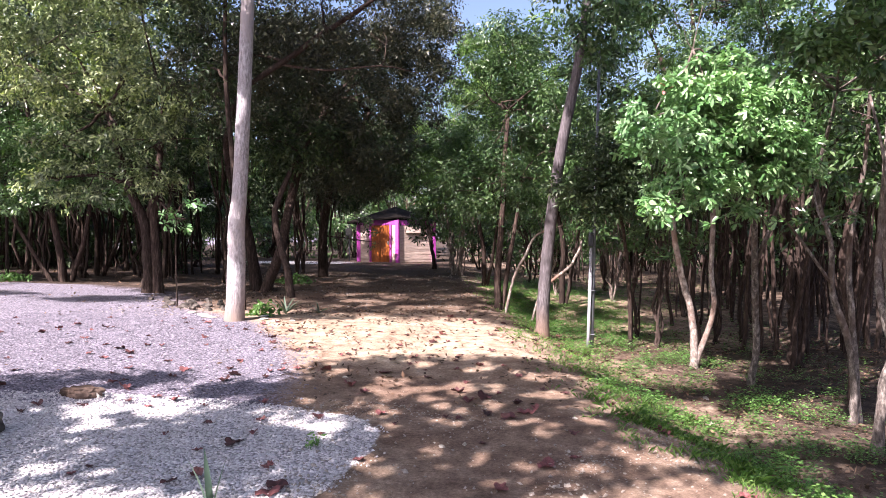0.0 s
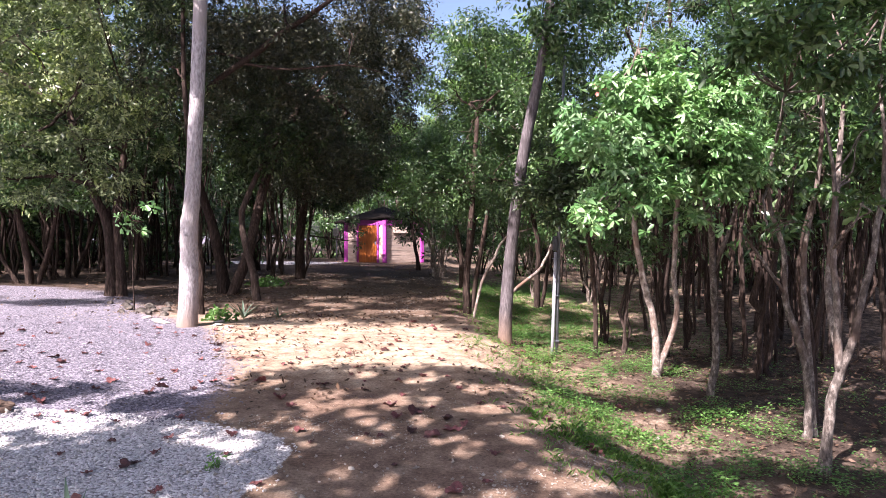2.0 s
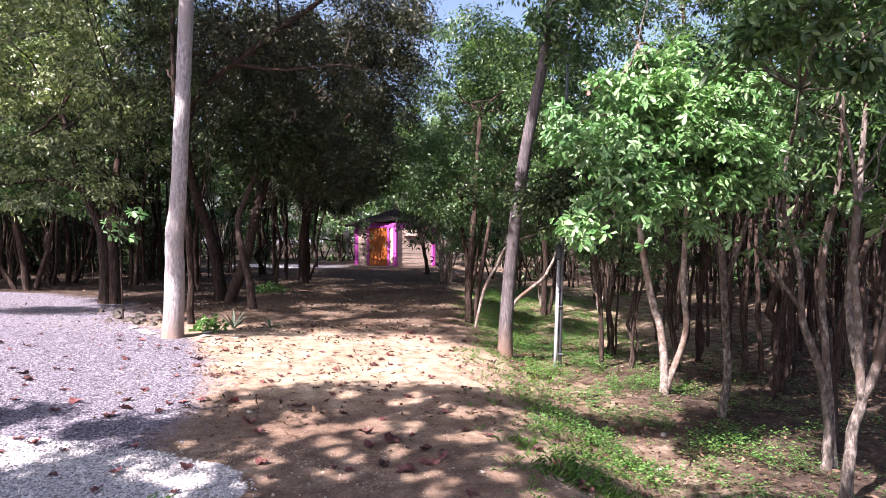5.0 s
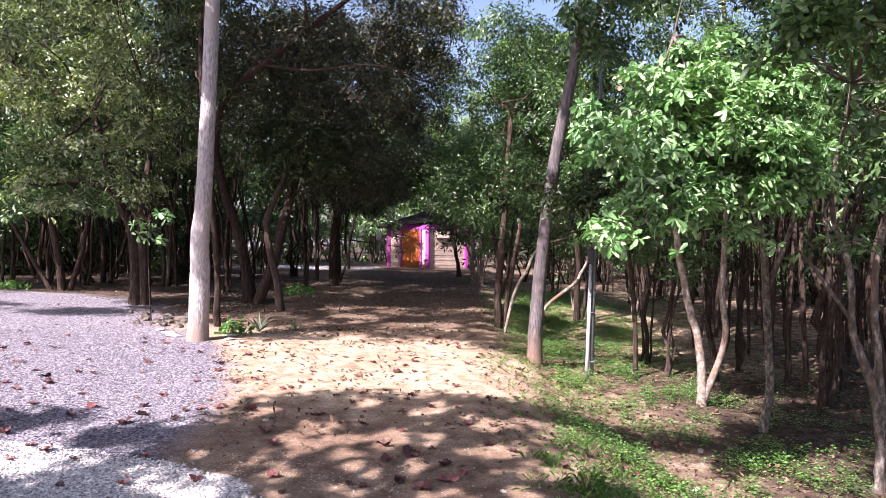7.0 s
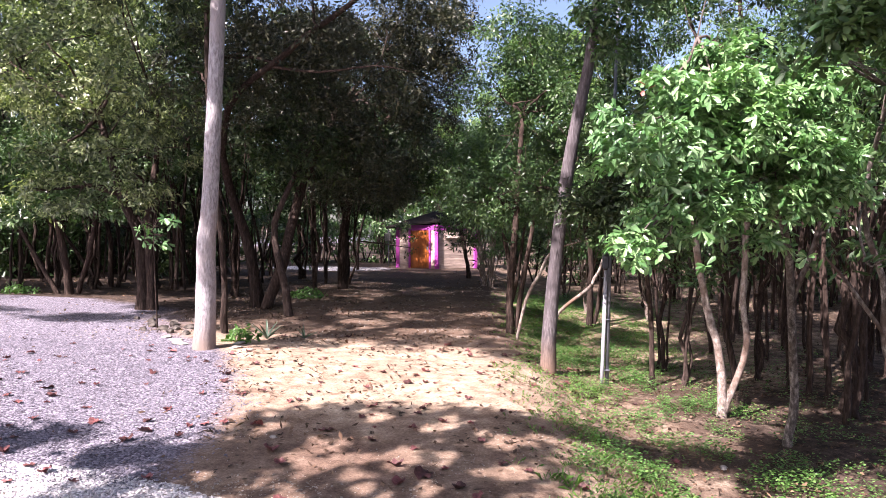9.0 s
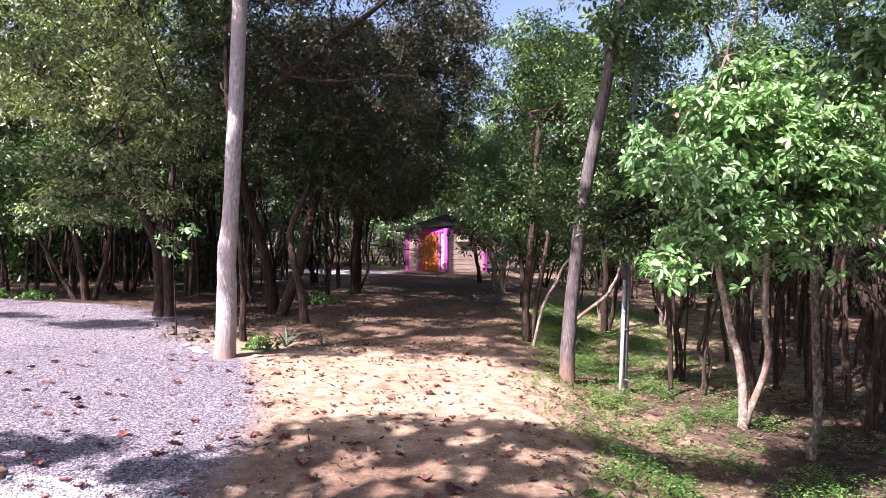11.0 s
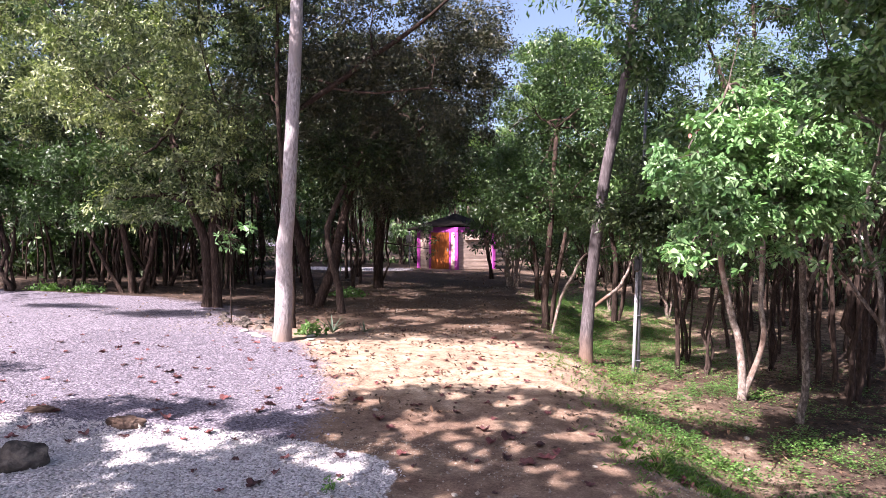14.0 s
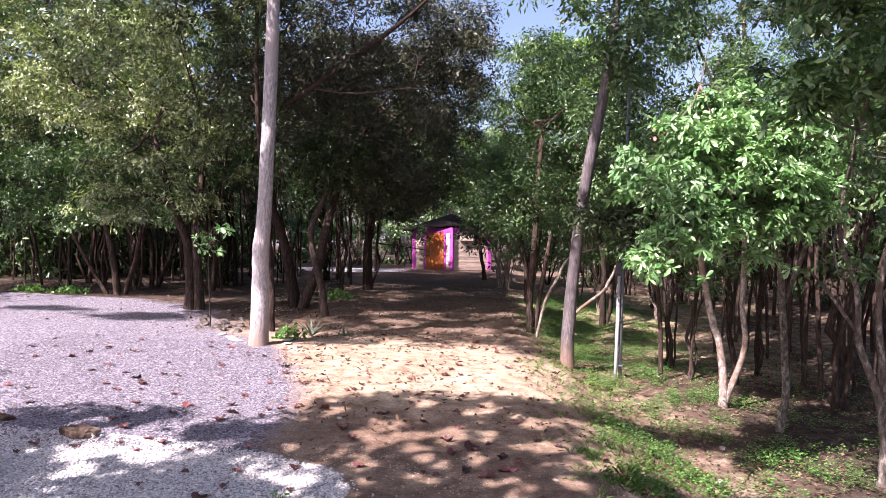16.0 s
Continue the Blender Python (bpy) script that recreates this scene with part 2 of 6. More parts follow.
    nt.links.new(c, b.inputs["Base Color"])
    b.inputs["Roughness"].default_value = 0.93
    b.inputs["Specular IOR Level"].default_value = 0.2
    stones = math_node(nt, "MULTIPLY", math_node(nt, "MAXIMUM", grey, white), math_node(nt, "SUBTRACT", 0.8, vor.outputs["Distance"]))
    h = math_node(nt, "ADD", math_node(nt, "MULTIPLY", n_fine, 0.5), math_node(nt, "ADD", math_node(nt, "MULTIPLY", stones, 1.0), math_node(nt, "MULTIPLY", n_mid, 0.8)))
    bump(nt, b, h, 0.7, 0.018)
    return m


GROUND = ground_material()

# ---- terrain ----


def step(lo, hi, v):
    s = min(1.0, max(0.0, (v - lo) / (hi - lo)))
    return s * s * (3 - 2 * s)


def ground(x, y):
    """Height of the ground: a rise towards the hut, a bank to the left, a dip under the trees to the right."""
    zc = 0.2 - 0.55 * math.exp(-max(y, 3.0) / 10)
    zc -= 0.1 * step(23.0, 33.0, y)
    if x < 0:
        return zc - 0.038 * math.exp(-max(0.0, y - 15) / 20) * 14 * math.tanh(x / 14)
    e = along(GRASS_LEFT, y) - 0.35
    bank = 0.8 * step(e, e + 1.9, x) + 0.2 * step(e + 1.9, e + 4.3, x)
    return zc - (0.2 + 0.35 * step(18.5, 12.8, y)) * bank - 0.004 * max(0.0, min(x, 60.0) - 5.0)


def relief(x, y):
    n = noise.noise(Vector((x * 0.9, y * 0.9, 3.1))) * 0.022 + noise.noise(Vector((x * 3.1, y * 3.1, 7.7))) * 0.009
    return n * (0.35 if abs(x) > 60 or y > 60 else 1.0)


def along(points, v):
    """Piecewise straight course through a few (v, value) pairs."""
    for (a, fa), (b, fb) in zip(points, points[1:]):
        if v <= b:
            return fa + (fb - fa) * max(0.0, v - a) / (b - a)
    return points[-1][1]


GRAVEL_RIGHT = [(-8, -1.0), (5.5, -1.3), (6.2, -1.45), (7.2, -1.6), (8.6, -2.15), (10.0, -3.1), (11.1, -4.75), (13.5, -6.3), (14.6, -8.8), (15.0, -40)]
WHITE_RIGHT = [(-8, -0.6), (3.6, -0.55), (4.4, -0.35), (4.95, -0.35), (5.3, -0.65), (5.5, -1.4), (5.62, -3.0), (5.75, -40)]
GRASS_LEFT = [(-8, 3.0), (4.0, 2.12), (4.85, 1.88), (5.6, 1.6), (6.8, 1.4), (9.3, 1.1), (12.8, 0.83), (16.5, 0.6), (22.4, 0.27), (30.0, -0.4), (40, -0.8)]
PATH_LEFT = [(-8, -9), (9.0, -9), (12.0, -4.5), (13.5, -3.3), (21.0, -4.4), (26, -6.0), (31.0, -9.0), (36.0, -9.0), (38, 0)]


def zones(x, y):
    wob = noise.noise(Vector((x * 1.3, y * 1.3, 0.5))) * 0.3
    grey = step(-0.45 - 1.6 * step(9.6, 12.0, y), 0.4 + 0.9 * step(9.6, 12.0, y), along(GRAVEL_RIGHT, y) - x + wob * 0.7)
    white = step(-0.12, 0.12, along(WHITE_RIGHT, y) - x + wob * 0.45) * step(-0.2, 0.1, 5.72 - y + 0.05 * x)
    white = max(white, 0.7 * step(-1.2, 0.6, 2.4 - math.hypot((x + 8.0) * 0.8, (y - 31.5))))
    gx = x - along(GRASS_LEFT, y)
    green = step(-0.35, 0.4, gx + wob * 2) * (0.38 + 0.32 * noise.noise(Vector((x * 0.5, y * 0.5, 9))) + 0.42 * step(9.5, 13.0, y) * step(21.0, 18.0, y) * step(6.5, 4.0, x) + 0.2 * step(8.0, 7.0, y)) * (0.3 + 0.7 * max(step(2.6, 1.3, gx), step(10.5, 12.5, y)))
    # From y 10 the path takes litter colour too, standing for tree shade.
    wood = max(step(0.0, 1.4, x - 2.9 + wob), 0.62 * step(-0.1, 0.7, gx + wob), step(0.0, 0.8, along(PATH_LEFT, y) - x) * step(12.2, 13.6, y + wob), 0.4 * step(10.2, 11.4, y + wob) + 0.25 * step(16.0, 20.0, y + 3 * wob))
    return grey, white, max(0.0, green), wood


def spaced(lo, hi, fine_lo, fine_hi, fine):
    vals = [fine_lo + fine * i for i in range(int((fine_hi - fine_lo) / fine) + 1)]
    s, v = fine, vals[-1]
    while v < hi:
        s *= 1.25
        v += s
        vals.append(v)
    s, v, front = fine, vals[0], []
    while v > lo:
        s *= 1.25
        v -= s
        front.append(v)
    return front[::-1] + vals


def build_ground():
    xs, ys = spaced(-900, 900, -11, 8, 0.13), spaced(-400, 1500, 1.5, 24, 0.13)
    verts, zone, wood, pale_earth = [], [], [], []
    for y in ys:
        for x in xs:
            verts.append((x, y, ground(x, y) + relief(x, y)))
            g, w, gr, li = zones(x, y)
            zone.append((g, w, gr, 1.0))
            wood.append(li)
            # Palest between y 8.6 and 10, browner nearer and farther.
            pale_earth.append(step(5.6, 8.6, y) * step(13.0, 10.0, y) * step(2.6, 1.2, x) + 0.25 * step(6.2, 4.8, y) * step(0.8, -0.5, x))
    nx = len(xs)
    faces = [(j * nx + i, j * nx + i + 1, (j + 1) * nx + i + 1, (j + 1) * nx + i) for j in range(len(ys) - 1) for i in range(nx - 1)]
    me = bpy.data.meshes.new("ground")
    me.from_pydata(verts, [], faces)
    me.attributes.new("zone", "FLOAT_COLOR", "POINT").data.foreach_set("color", np.array(zone, dtype=np.float32).ravel())
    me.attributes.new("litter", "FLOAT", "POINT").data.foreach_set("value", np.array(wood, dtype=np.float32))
    me.attributes.new("pale_earth", "FLOAT", "POINT").data.foreach_set("value", np.array(pale_earth, dtype=np.float32))
    me.polygons.foreach_set("use_smooth", [True] * len(faces))
    me.materials.append(GROUND)
    return tagged(new("ground", me), "forest clearing of bare earth, gravel and thin grass", "ground", kind="structure")


build_ground()

# ---- mesh helpers ----


class Shape:
    """Vertices and faces gathered into one mesh."""

    def __init__(self):
        self.v, self.f = [], []

    def tube(self, pts, segs=8, rough=0.0, cap=True):
        """A limb through points (x, y, z, radius)."""
        n0 = len(self.v)
        up = Vector((0.31, 0.94, 0.12))
        for i, p in enumerate(pts):
            a, b = pts[max(0, i - 1)], pts[min(len(pts) - 1, i + 1)]
            d = (Vector(b[:3]) - Vector(a[:3])).normalized()
            s = d.cross(up).normalized()
            t = d.cross(s)
            for k in range(segs):
                w = 2 * math.pi * k / segs
                r = p[3] * (1 + rough * noise.noise(Vector((p[0] * 3 + math.cos(w), p[1] * 3 + math.sin(w), p[2] * 2.2))))
                self.v.append(Vector(p[:3]) + (math.cos(w) * s + math.sin(w) * t) * float(r))
        for i in range(len(pts) - 1):
            for k in range(segs):
                a, b = n0 + i * segs + k, n0 + i * segs + (k + 1) % segs
                self.f.append((a, b, b + segs, a + segs))
        if cap:
            self.f.append(tuple(n0 + k for k in range(segs))[::-1])
            self.f.append(tuple(n0 + (len(pts) - 1) * segs + k for k in range(segs)))
        return self

    def box(self, m, sx, sy, sz, bevel=0.0):
        bm = bmesh.new()
        bmesh.ops.create_cube(bm, size=1.0, matrix=Matrix.Diagonal((sx, sy, sz, 1)))
        if bevel:
            bmesh.ops.bevel(bm, geom=bm.edges[:], offset=bevel, segments=1, affect="EDGES")
        return self.take(bm, m)

    def take(self, bm, m):
        n0 = len(self.v)
        bm.verts.index_update()
        self.v += [m @ v.co for v in bm.verts]
        self.f += [tuple(n0 + v.index for v in f.verts) for f in bm.faces]
        bm.free()
        return self

    def mesh(self, name, material, smooth=True, origin=(0, 0, 0)):
        me = bpy.data.meshes.new(name)
        o = Vector(origin)
        me.from_pydata([Vector(v) - o for v in self.v], [], self.f)
        me.polygons.foreach_set("use_smooth", [smooth] * len(me.polygons))
        me.materials.append(material)
        return me


def part(name, shape, material, parent, label="", smooth=True):
    """One mesh object under a thing; the shape's points are in the thing's own space."""
    me = shape if isinstance(shape, bpy.types.Mesh) else shape.mesh(name, material, smooth)
    ob = new(name, me)
    ob.parent = parent
    return tagged(ob, label)


def thing(name, place, label, category, group=""):
    ob = new(name)
    ob.empty_display_size = 0.2
    ob.location = place
    return tagged(ob, label, category, group)


def wander(pts, steps, amount, rng):
    """Refines a coarse limb into a gently crooked one."""
    out = []
    q = np.array([pts[0], *pts, pts[-1]], float)
    for i in range(1, len(q) - 2):
        a, b, c, d = q[i - 1:i + 3]
        for k in range(steps):
            t = k / steps
            p = 0.5 * (2 * b + (c - a) * t + (2 * a - 5 * b + 4 * c - d) * t * t + (3 * b - a - 3 * c + d) * t ** 3)
            if k:
                p[:3] += rng.normal(0, amount, 3) * (1, 1, 0.3)
            out.append(tuple(float(v) for v in p))
    out.append(tuple(float(v) for v in pts[-1]))
    return out


def unit(v):
    return v / np.maximum(np.linalg.norm(v, axis=-1, keepdims=True), 1e-9)


def leaf_mesh(name, base, way, face, length, width, material, fine=False, droop=0.12):
    """Leaves as folded blades: base points, directions, upper sides, lengths and widths are arrays."""
    n = len(base)
    way, side = unit(way), unit(np.cross(way, face))
    up = np.cross(side, way)
    L, W = length[:, None], width[:, None]
    sag = np.array([0, 0, -1.0]) * L * droop
    if fine:
        rows = [base, base + way * L * 0.3 + side * W * 0.32 + up * W * 0.12, base + way * L * 0.77 + side * W * 0.5 + up * W * 0.12 + sag * 0.5,
                base + way * L + sag, base + way * L * 0.77 - side * W * 0.5 + up * W * 0.12 + sag * 0.5, base + way * L * 0.3 - side * W * 0.32 + up * W * 0.12]
        quads = [(0, 1, 2, 3), (0, 3, 4, 5)]
    else:
        rows = [base, base + way * L * 0.55 + side * W * 0.5 + up * W * 0.12, base + way * L + sag, base + way * L * 0.55 - side * W * 0.5 + up * W * 0.12]
        quads = [(0, 1, 2), (0, 2, 3)]
    k = len(rows)
    co = np.stack(rows, 1).reshape(-1, 3)
    idx = (np.arange(n)[:, None, None] * k + np.array(quads)[None]).reshape(-1, len(quads[0]))
    me = bpy.data.meshes.new(name)
    me.vertices.add(len(co))
    me.vertices.foreach_set("co", co.astype(np.float32).ravel())
    me.loops.add(idx.size)
    me.loops.foreach_set("vertex_index", idx.astype(np.int32).ravel())
    me.polygons.add(len(idx))
    me.polygons.foreach_set("loop_start", np.arange(0, idx.size, idx.shape[1], dtype=np.int32))
    me.update(calc_edges=True)
    me.validate()
    me.materials.append(material)
    return me


def crown_mesh(name, blobs, clusters, per, length, material, rng, fine=False, spread=0.2, slim=0.38, hollow=0.55, gaps=0.0, lump_scale=1.1, holes=(), bough=0.0):
    """Rosettes of leaves at twig ends all over and inside a few rounded masses (x, y, z, rx, ry, rz)."""
    vol = np.array([b[3] * b[4] * b[5] for b in blobs]) ** 0.75
    counts = np.maximum(1, (clusters * vol / vol.sum()).astype(int))
    bases, ways = [], []
    for b, c in zip(blobs, counts):
        d = unit(rng.normal(0, 1, (c, 3)))
        r = hollow + (1 - hollow) * rng.random((c, 1)) ** 0.6
        lump = np.array([1 + 0.28 * noise.noise(Vector([float(v) for v in q * 1.7]) + Vector(b[:3])) for q in d])[:, None]
        p = np.array(b[:3]) + d * r * lump * np.array(b[3:])
        if bough:
            # sprays: flat drooping boughs of a dozen rosettes, with air between them
            k = max(1, c // 15)
            own = rng.integers(0, k, c)
            size = (bough * rng.uniform(0.6, 1.25, k))[own][:, None]
            off = rng.normal(0, 0.5, (c, 3)) * size * (1, 1, 0.3)
            off[:, 2] -= 0.35 * (off[:, 0] ** 2 + off[:, 1] ** 2) / size[:, 0]
            p, d = p[:k][own] + off, unit(d[:k][own] * 0.5 + unit(off + np.array([0, 0, 0.12])))
        if gaps:
            keep = np.array([noise.noise(Vector([float(v) * lump_scale for v in q])) > gaps - 0.5 for q in p])
            p, d = p[keep], d[keep]
        bases.append(p)
        ways.append(d)
    p, d = np.concatenate(bases), np.concatenate(ways)
    axis = unit(d * 0.7 + rng.normal(0, 0.45, d.shape) + np.array([0, 0, 0.25]))
    p, axis = np.repeat(p, per, 0), np.repeat(axis, per, 0)
    radial = unit(np.cross(axis, rng.normal(0, 1, axis.shape)))
    lift = rng.uniform(-0.35, 0.75, (len(p), 1))
    way = unit(radial + axis * lift + np.array([0, 0, -0.22]))
    face = unit(axis + rng.normal(0, 0.35, axis.shape))
    L = length * rng.uniform(0.65, 1.2, len(p))
    base = p + axis * rng.uniform(-1, 1, (len(p), 1)) * spread + radial * rng.uniform(0, 0.5, (len(p), 1)) * spread
    width = L * slim * rng.uniform(0.8, 1.2, len(p))
    mid = base + way * L[:, None] * 0.5
    keep = np.ones(len(p), bool)
    ragged = np.repeat(rng.uniform(0.65, 1.2, len(d)), per)
    for hx, hy, hz, r in holes:
        fall = (mid[:, 2] - hz) / TO_SUN.z
        keep &= np.hypot(mid[:, 0] - TO_SUN.x * fall - hx, (mid[:, 1] - TO_SUN.y * fall - hy) * 0.8) > r * ragged
    return leaf_mesh(name, base[keep], way[keep], face[keep], L[keep], width[keep], material, fine)


def tree(name, place, stems, blobs, label, bark, leaf, clusters, per=9, length=0.13, seed=1, fine=False, limbs=True, gaps=0.0, spread=0.2, slim=0.38, segs=9, category="tree", group="", rough=0.18, hollow=0.55, crook=0.1, lump_scale=1.1, holes=(), bough=0.36):
    """A tree: stems through (x, y, z, radius) in its own space, limbs out to each leafy mass, and the crown."""
    rng = np.random.default_rng(seed)
    root = thing(name, place, label, category, group)
    for i, st in enumerate(stems):
        if st[0][2] < 0.5:
            st = [(*st[0][:2], min(st[0][2], 0.0) - 0.35, st[0][3] * 1.1), *st]
        part("trunk", Shape().tube(wander(st, 3, st[0][3] * crook, rng), segs, rough), bark, root)
    for i, b in enumerate(blobs):
        if not limbs or (limbs == "few" and i % 2):
            continue
        src = min((q for t in stems for q in t[len(t) // 2:]), key=lambda q: math.dist(q[:3], b[:3]))
        end = (b[0], b[1], b[2] + b[5] * 0.2)
        r0 = max(0.012, src[3] * 0.6)
        mid = tuple((src[k] * 0.45 + end[k] * 0.55) + rng.normal(0, 0.12) for k in range(3))
        limb = part("branch", Shape().tube(wander([(*src[:3], r0), (*mid, r0 * 0.7), (*end, r0 * 0.35)], 3, 0.03, rng), 6, 0.1), bark, root)
        for _ in range(0 if limbs == "few" else 4):
            q = rng.normal(0, 1, 3)
            q = q / np.linalg.norm(q) * np.array(b[3:]) * 0.85 + np.array(b[:3])
            part("twig", Shape().tube(wander([(*(mid if rng.random() < 0.5 else end), r0 * 0.35), (*(float(v) for v in q), 0.005)], 3, 0.03, rng), 5, 0.0), bark, limb)
    part("crown", crown_mesh("crown", blobs, clusters, per, length, leaf, rng, fine, spread, slim, hollow, gaps, lump_scale, holes, bough), None, root)
    return root


def at_ground(x, y, dz=0.0):
    return Vector((x, y, ground(x, y) + relief(x, y) + dz))


def local(place, rows):
    """World points of a hero tree in its own space."""
    return [tuple(r[k] - place[k] for k in range(3)) + tuple(r[3:]) for r in rows]


# ---- the hut ----
def build_hut():
    corner = Vector((-3.12, 33.0, ground(-3.1, 33.0) - 0.02))
    side, height = 2.22, 2.15
    left = Vector((-0.934, 0.358, 0)).normalized()
    right = Matrix.Rotation(radians(-120), 3, "Z") @ left
    centre = corner + (left + right) * side
    hut = thing("hut", centre, "small six-sided hut with magenta posts, pale boards and a dark roof", "hut")
    to = Matrix.Translation(-centre)
    first = math.atan2((corner - centre).y, (corner - centre).x)
    ring = [Vector((math.cos(first + i * math.pi / 3), math.sin(first + i * math.pi / 3), 0)) * side for i in range(6)]
    for i in range(6):
        a, b = ring[i], ring[(i + 1) % 6]
        d = (b - a).normalized()
        ang = math.degrees(math.atan2(d.y, d.x))
        is_door, is_window = i == 5, i == 0

        def panel(u0, u1, z0, z1, thick, out):
            mid = a + d * (u0 + u1) / 2
            n = Vector((d.y, -d.x, 0))
            p = mid + n * out
            return pose(p.x, p.y, (z0 + z1) / 2, 0, 0, ang), abs(u1 - u0), thick, z1 - z0

        wall = Shape()
        spans = [(0.0, side)]
        if is_door:
            spans = [(0.0, 0.66), (1.86, side)]
        for u0, u1 in spans:
            wall.box(*panel(u0, u1, 0, height, 0.06, -0.05))
        if is_door:
            wall.box(*panel(0.66, 1.86, 1.96, height, 0.06, -0.05))
        w = part("wall", wall, SIDING, hut, smooth=False)
        for u0, u1 in spans:
            k, z = 0, 0.02
            while z < height - 0.3:
                plank = Shape().box(*panel(u0 + 0.07, u1 - 0.07, z, z + 0.118, 0.03, -0.005 + 0.006 * (k % 2)), bevel=0.006)
                part("plank", plank, SIDING, w, smooth=False)
                z += 0.126
                k += 1
        part("top_band", Shape().box(*panel(0.08, side - 0.08, height - 0.26, height, 0.05, 0.0), bevel=0.006), MAGENTA, hut, "magenta painted band", False)
        part("post", Shape().box(pose(a.x, a.y, height / 2, 0, 0, ang + 30), 0.18, 0.18, height, 0.012), MAGENTA, hut, "magenta painted corner post", False)
        if is_door:
            door = part("door", Shape().box(*panel(0.74, 1.78, 0.04, 1.92, 0.04, -0.03)), DOOR_WOOD, hut, "varnished orange wooden plank door", False)
            for k in range(8):
                u = 0.74 + 0.13 * k
                part("plank", Shape().box(*panel(u + 0.004, u + 0.126, 0.05, 1.91, 0.02, 0.0), bevel=0.004), DOOR_WOOD, door, smooth=False)
            part("door_handle", Shape().box(*panel(1.68, 1.73, 0.92, 1.08, 0.05, 0.03), bevel=0.01), PIPE_STEEL, door, "steel handle", False)
            frame_shape = Shape()
            for u0, u1, z0, z1 in ((0.64, 0.735, 0, 2.0), (1.785, 1.88, 0, 2.0), (0.735, 1.785, 1.925, 2.0)):
                frame_shape.box(*panel(u0, u1, z0, z1, 0.07, 0.005), bevel=0.006)
            part("door_frame", frame_shape, MAGENTA, hut, "magenta painted door frame", False)
            part("wall_switch", Shape().box(*panel(2.1, 2.17, 1.02, 1.12, 0.03, 0.025), bevel=0.006), BOX_PALE, hut, "small white switch box", False)
        if is_window:
            win = part("window", Shape().box(*panel(0.5, 1.3, 1.5, 1.76, 0.02, 0.012)), BOX_DARK, hut, "dark slit window under a propped board", False)
            lid = pose(*(a + d * 0.9 + Vector((d.y, -d.x, 0)) * 0.075), 0, 0, ang) @ pose(0, 0, 1.66, -15)
            part("shutter", Shape().box(lid, 0.9, 0.024, 0.32, 0.005), SIDING, win, "propped pale wooden shutter", False)
            for u in (0.45, 1.33):
                cheek = Shape()
                n = Vector((d.y, -d.x, 0))
                for w in (u, u + 0.02):
                    cheek.v += [a + d * w + n * 0.02 + Vector((0, 0, 1.8)), a + d * w + n * 0.02 + Vector((0, 0, 1.52)), a + d * w + n * 0.1 + Vector((0, 0, 1.52))]
                cheek.f = [(0, 1, 2), (3, 5, 4), (0, 3, 4, 1), (1, 4, 5, 2), (2, 5, 3, 0)]
                part("cheek", cheek, BARK_GREY, win, "dark side board of the shutter", False)
    for i in range(6):
        eave, drop = (1.04, 1.17, 1.1, 1.1, 1.1, 1.3), (0.17, -0.06, -0.06, -0.06, -0.06, -0.08)
        a, b = ring[i] * eave[i], ring[(i + 1) % 6] * eave[(i + 1) % 6]
        top = Vector((0, 0, height + 0.76))
        lo, lo_b = height + drop[i], height + drop[(i + 1) % 6]
        s = Shape()
        n0 = [Vector((a.x, a.y, lo)), Vector((b.x, b.y, lo_b)), top]
        s.v = [*n0, *(p - Vector((0, 0, 0.07)) for p in n0)]
        s.f = [(0, 1, 2), (3, 5, 4), (0, 3, 4, 1), (1, 4, 5, 2), (2, 5, 3, 0)]
        part("roof_panel", s, ROOF, hut, "dark corrugated roof sheet", False)
        part("rafter", Shape().tube([(a.x * 0.99, a.y * 0.99, lo - 0.1, 0.035), (0, 0, height + 0.64, 0.035)], 6), ROOF, hut)
    part("roof_pipe", Shape().tube([(-1.5, -0.9, height + 0.2, 0.03), (-1.85, -1.0, height + 0.75, 0.03)], 8), PIPE_WHITE, hut, "white pipe standing on the roof")
    return centre


HUT = build_hut()


def build_meter():
    p = at_ground(-5.75, 34.2)
    m = thing("meter_box", p, "pale metal meter box on a thin post beside the hut", "meter box")
    part("post", Shape().tube([(0, 0, -0.05, 0.035), (0, 0, 1.9, 0.035)], 8), PIPE_STEEL, m)
    body = part("body", Shape().box(pose(0, -0.1, 1.5), 0.32, 0.14, 0.42, 0.012), BOX_PALE, m, smooth=False)
    part("lid", Shape().box(pose(0, -0.178, 1.5), 0.28, 0.012, 0.38, 0.004), BOX_PALE, body, smooth=False)


build_meter()

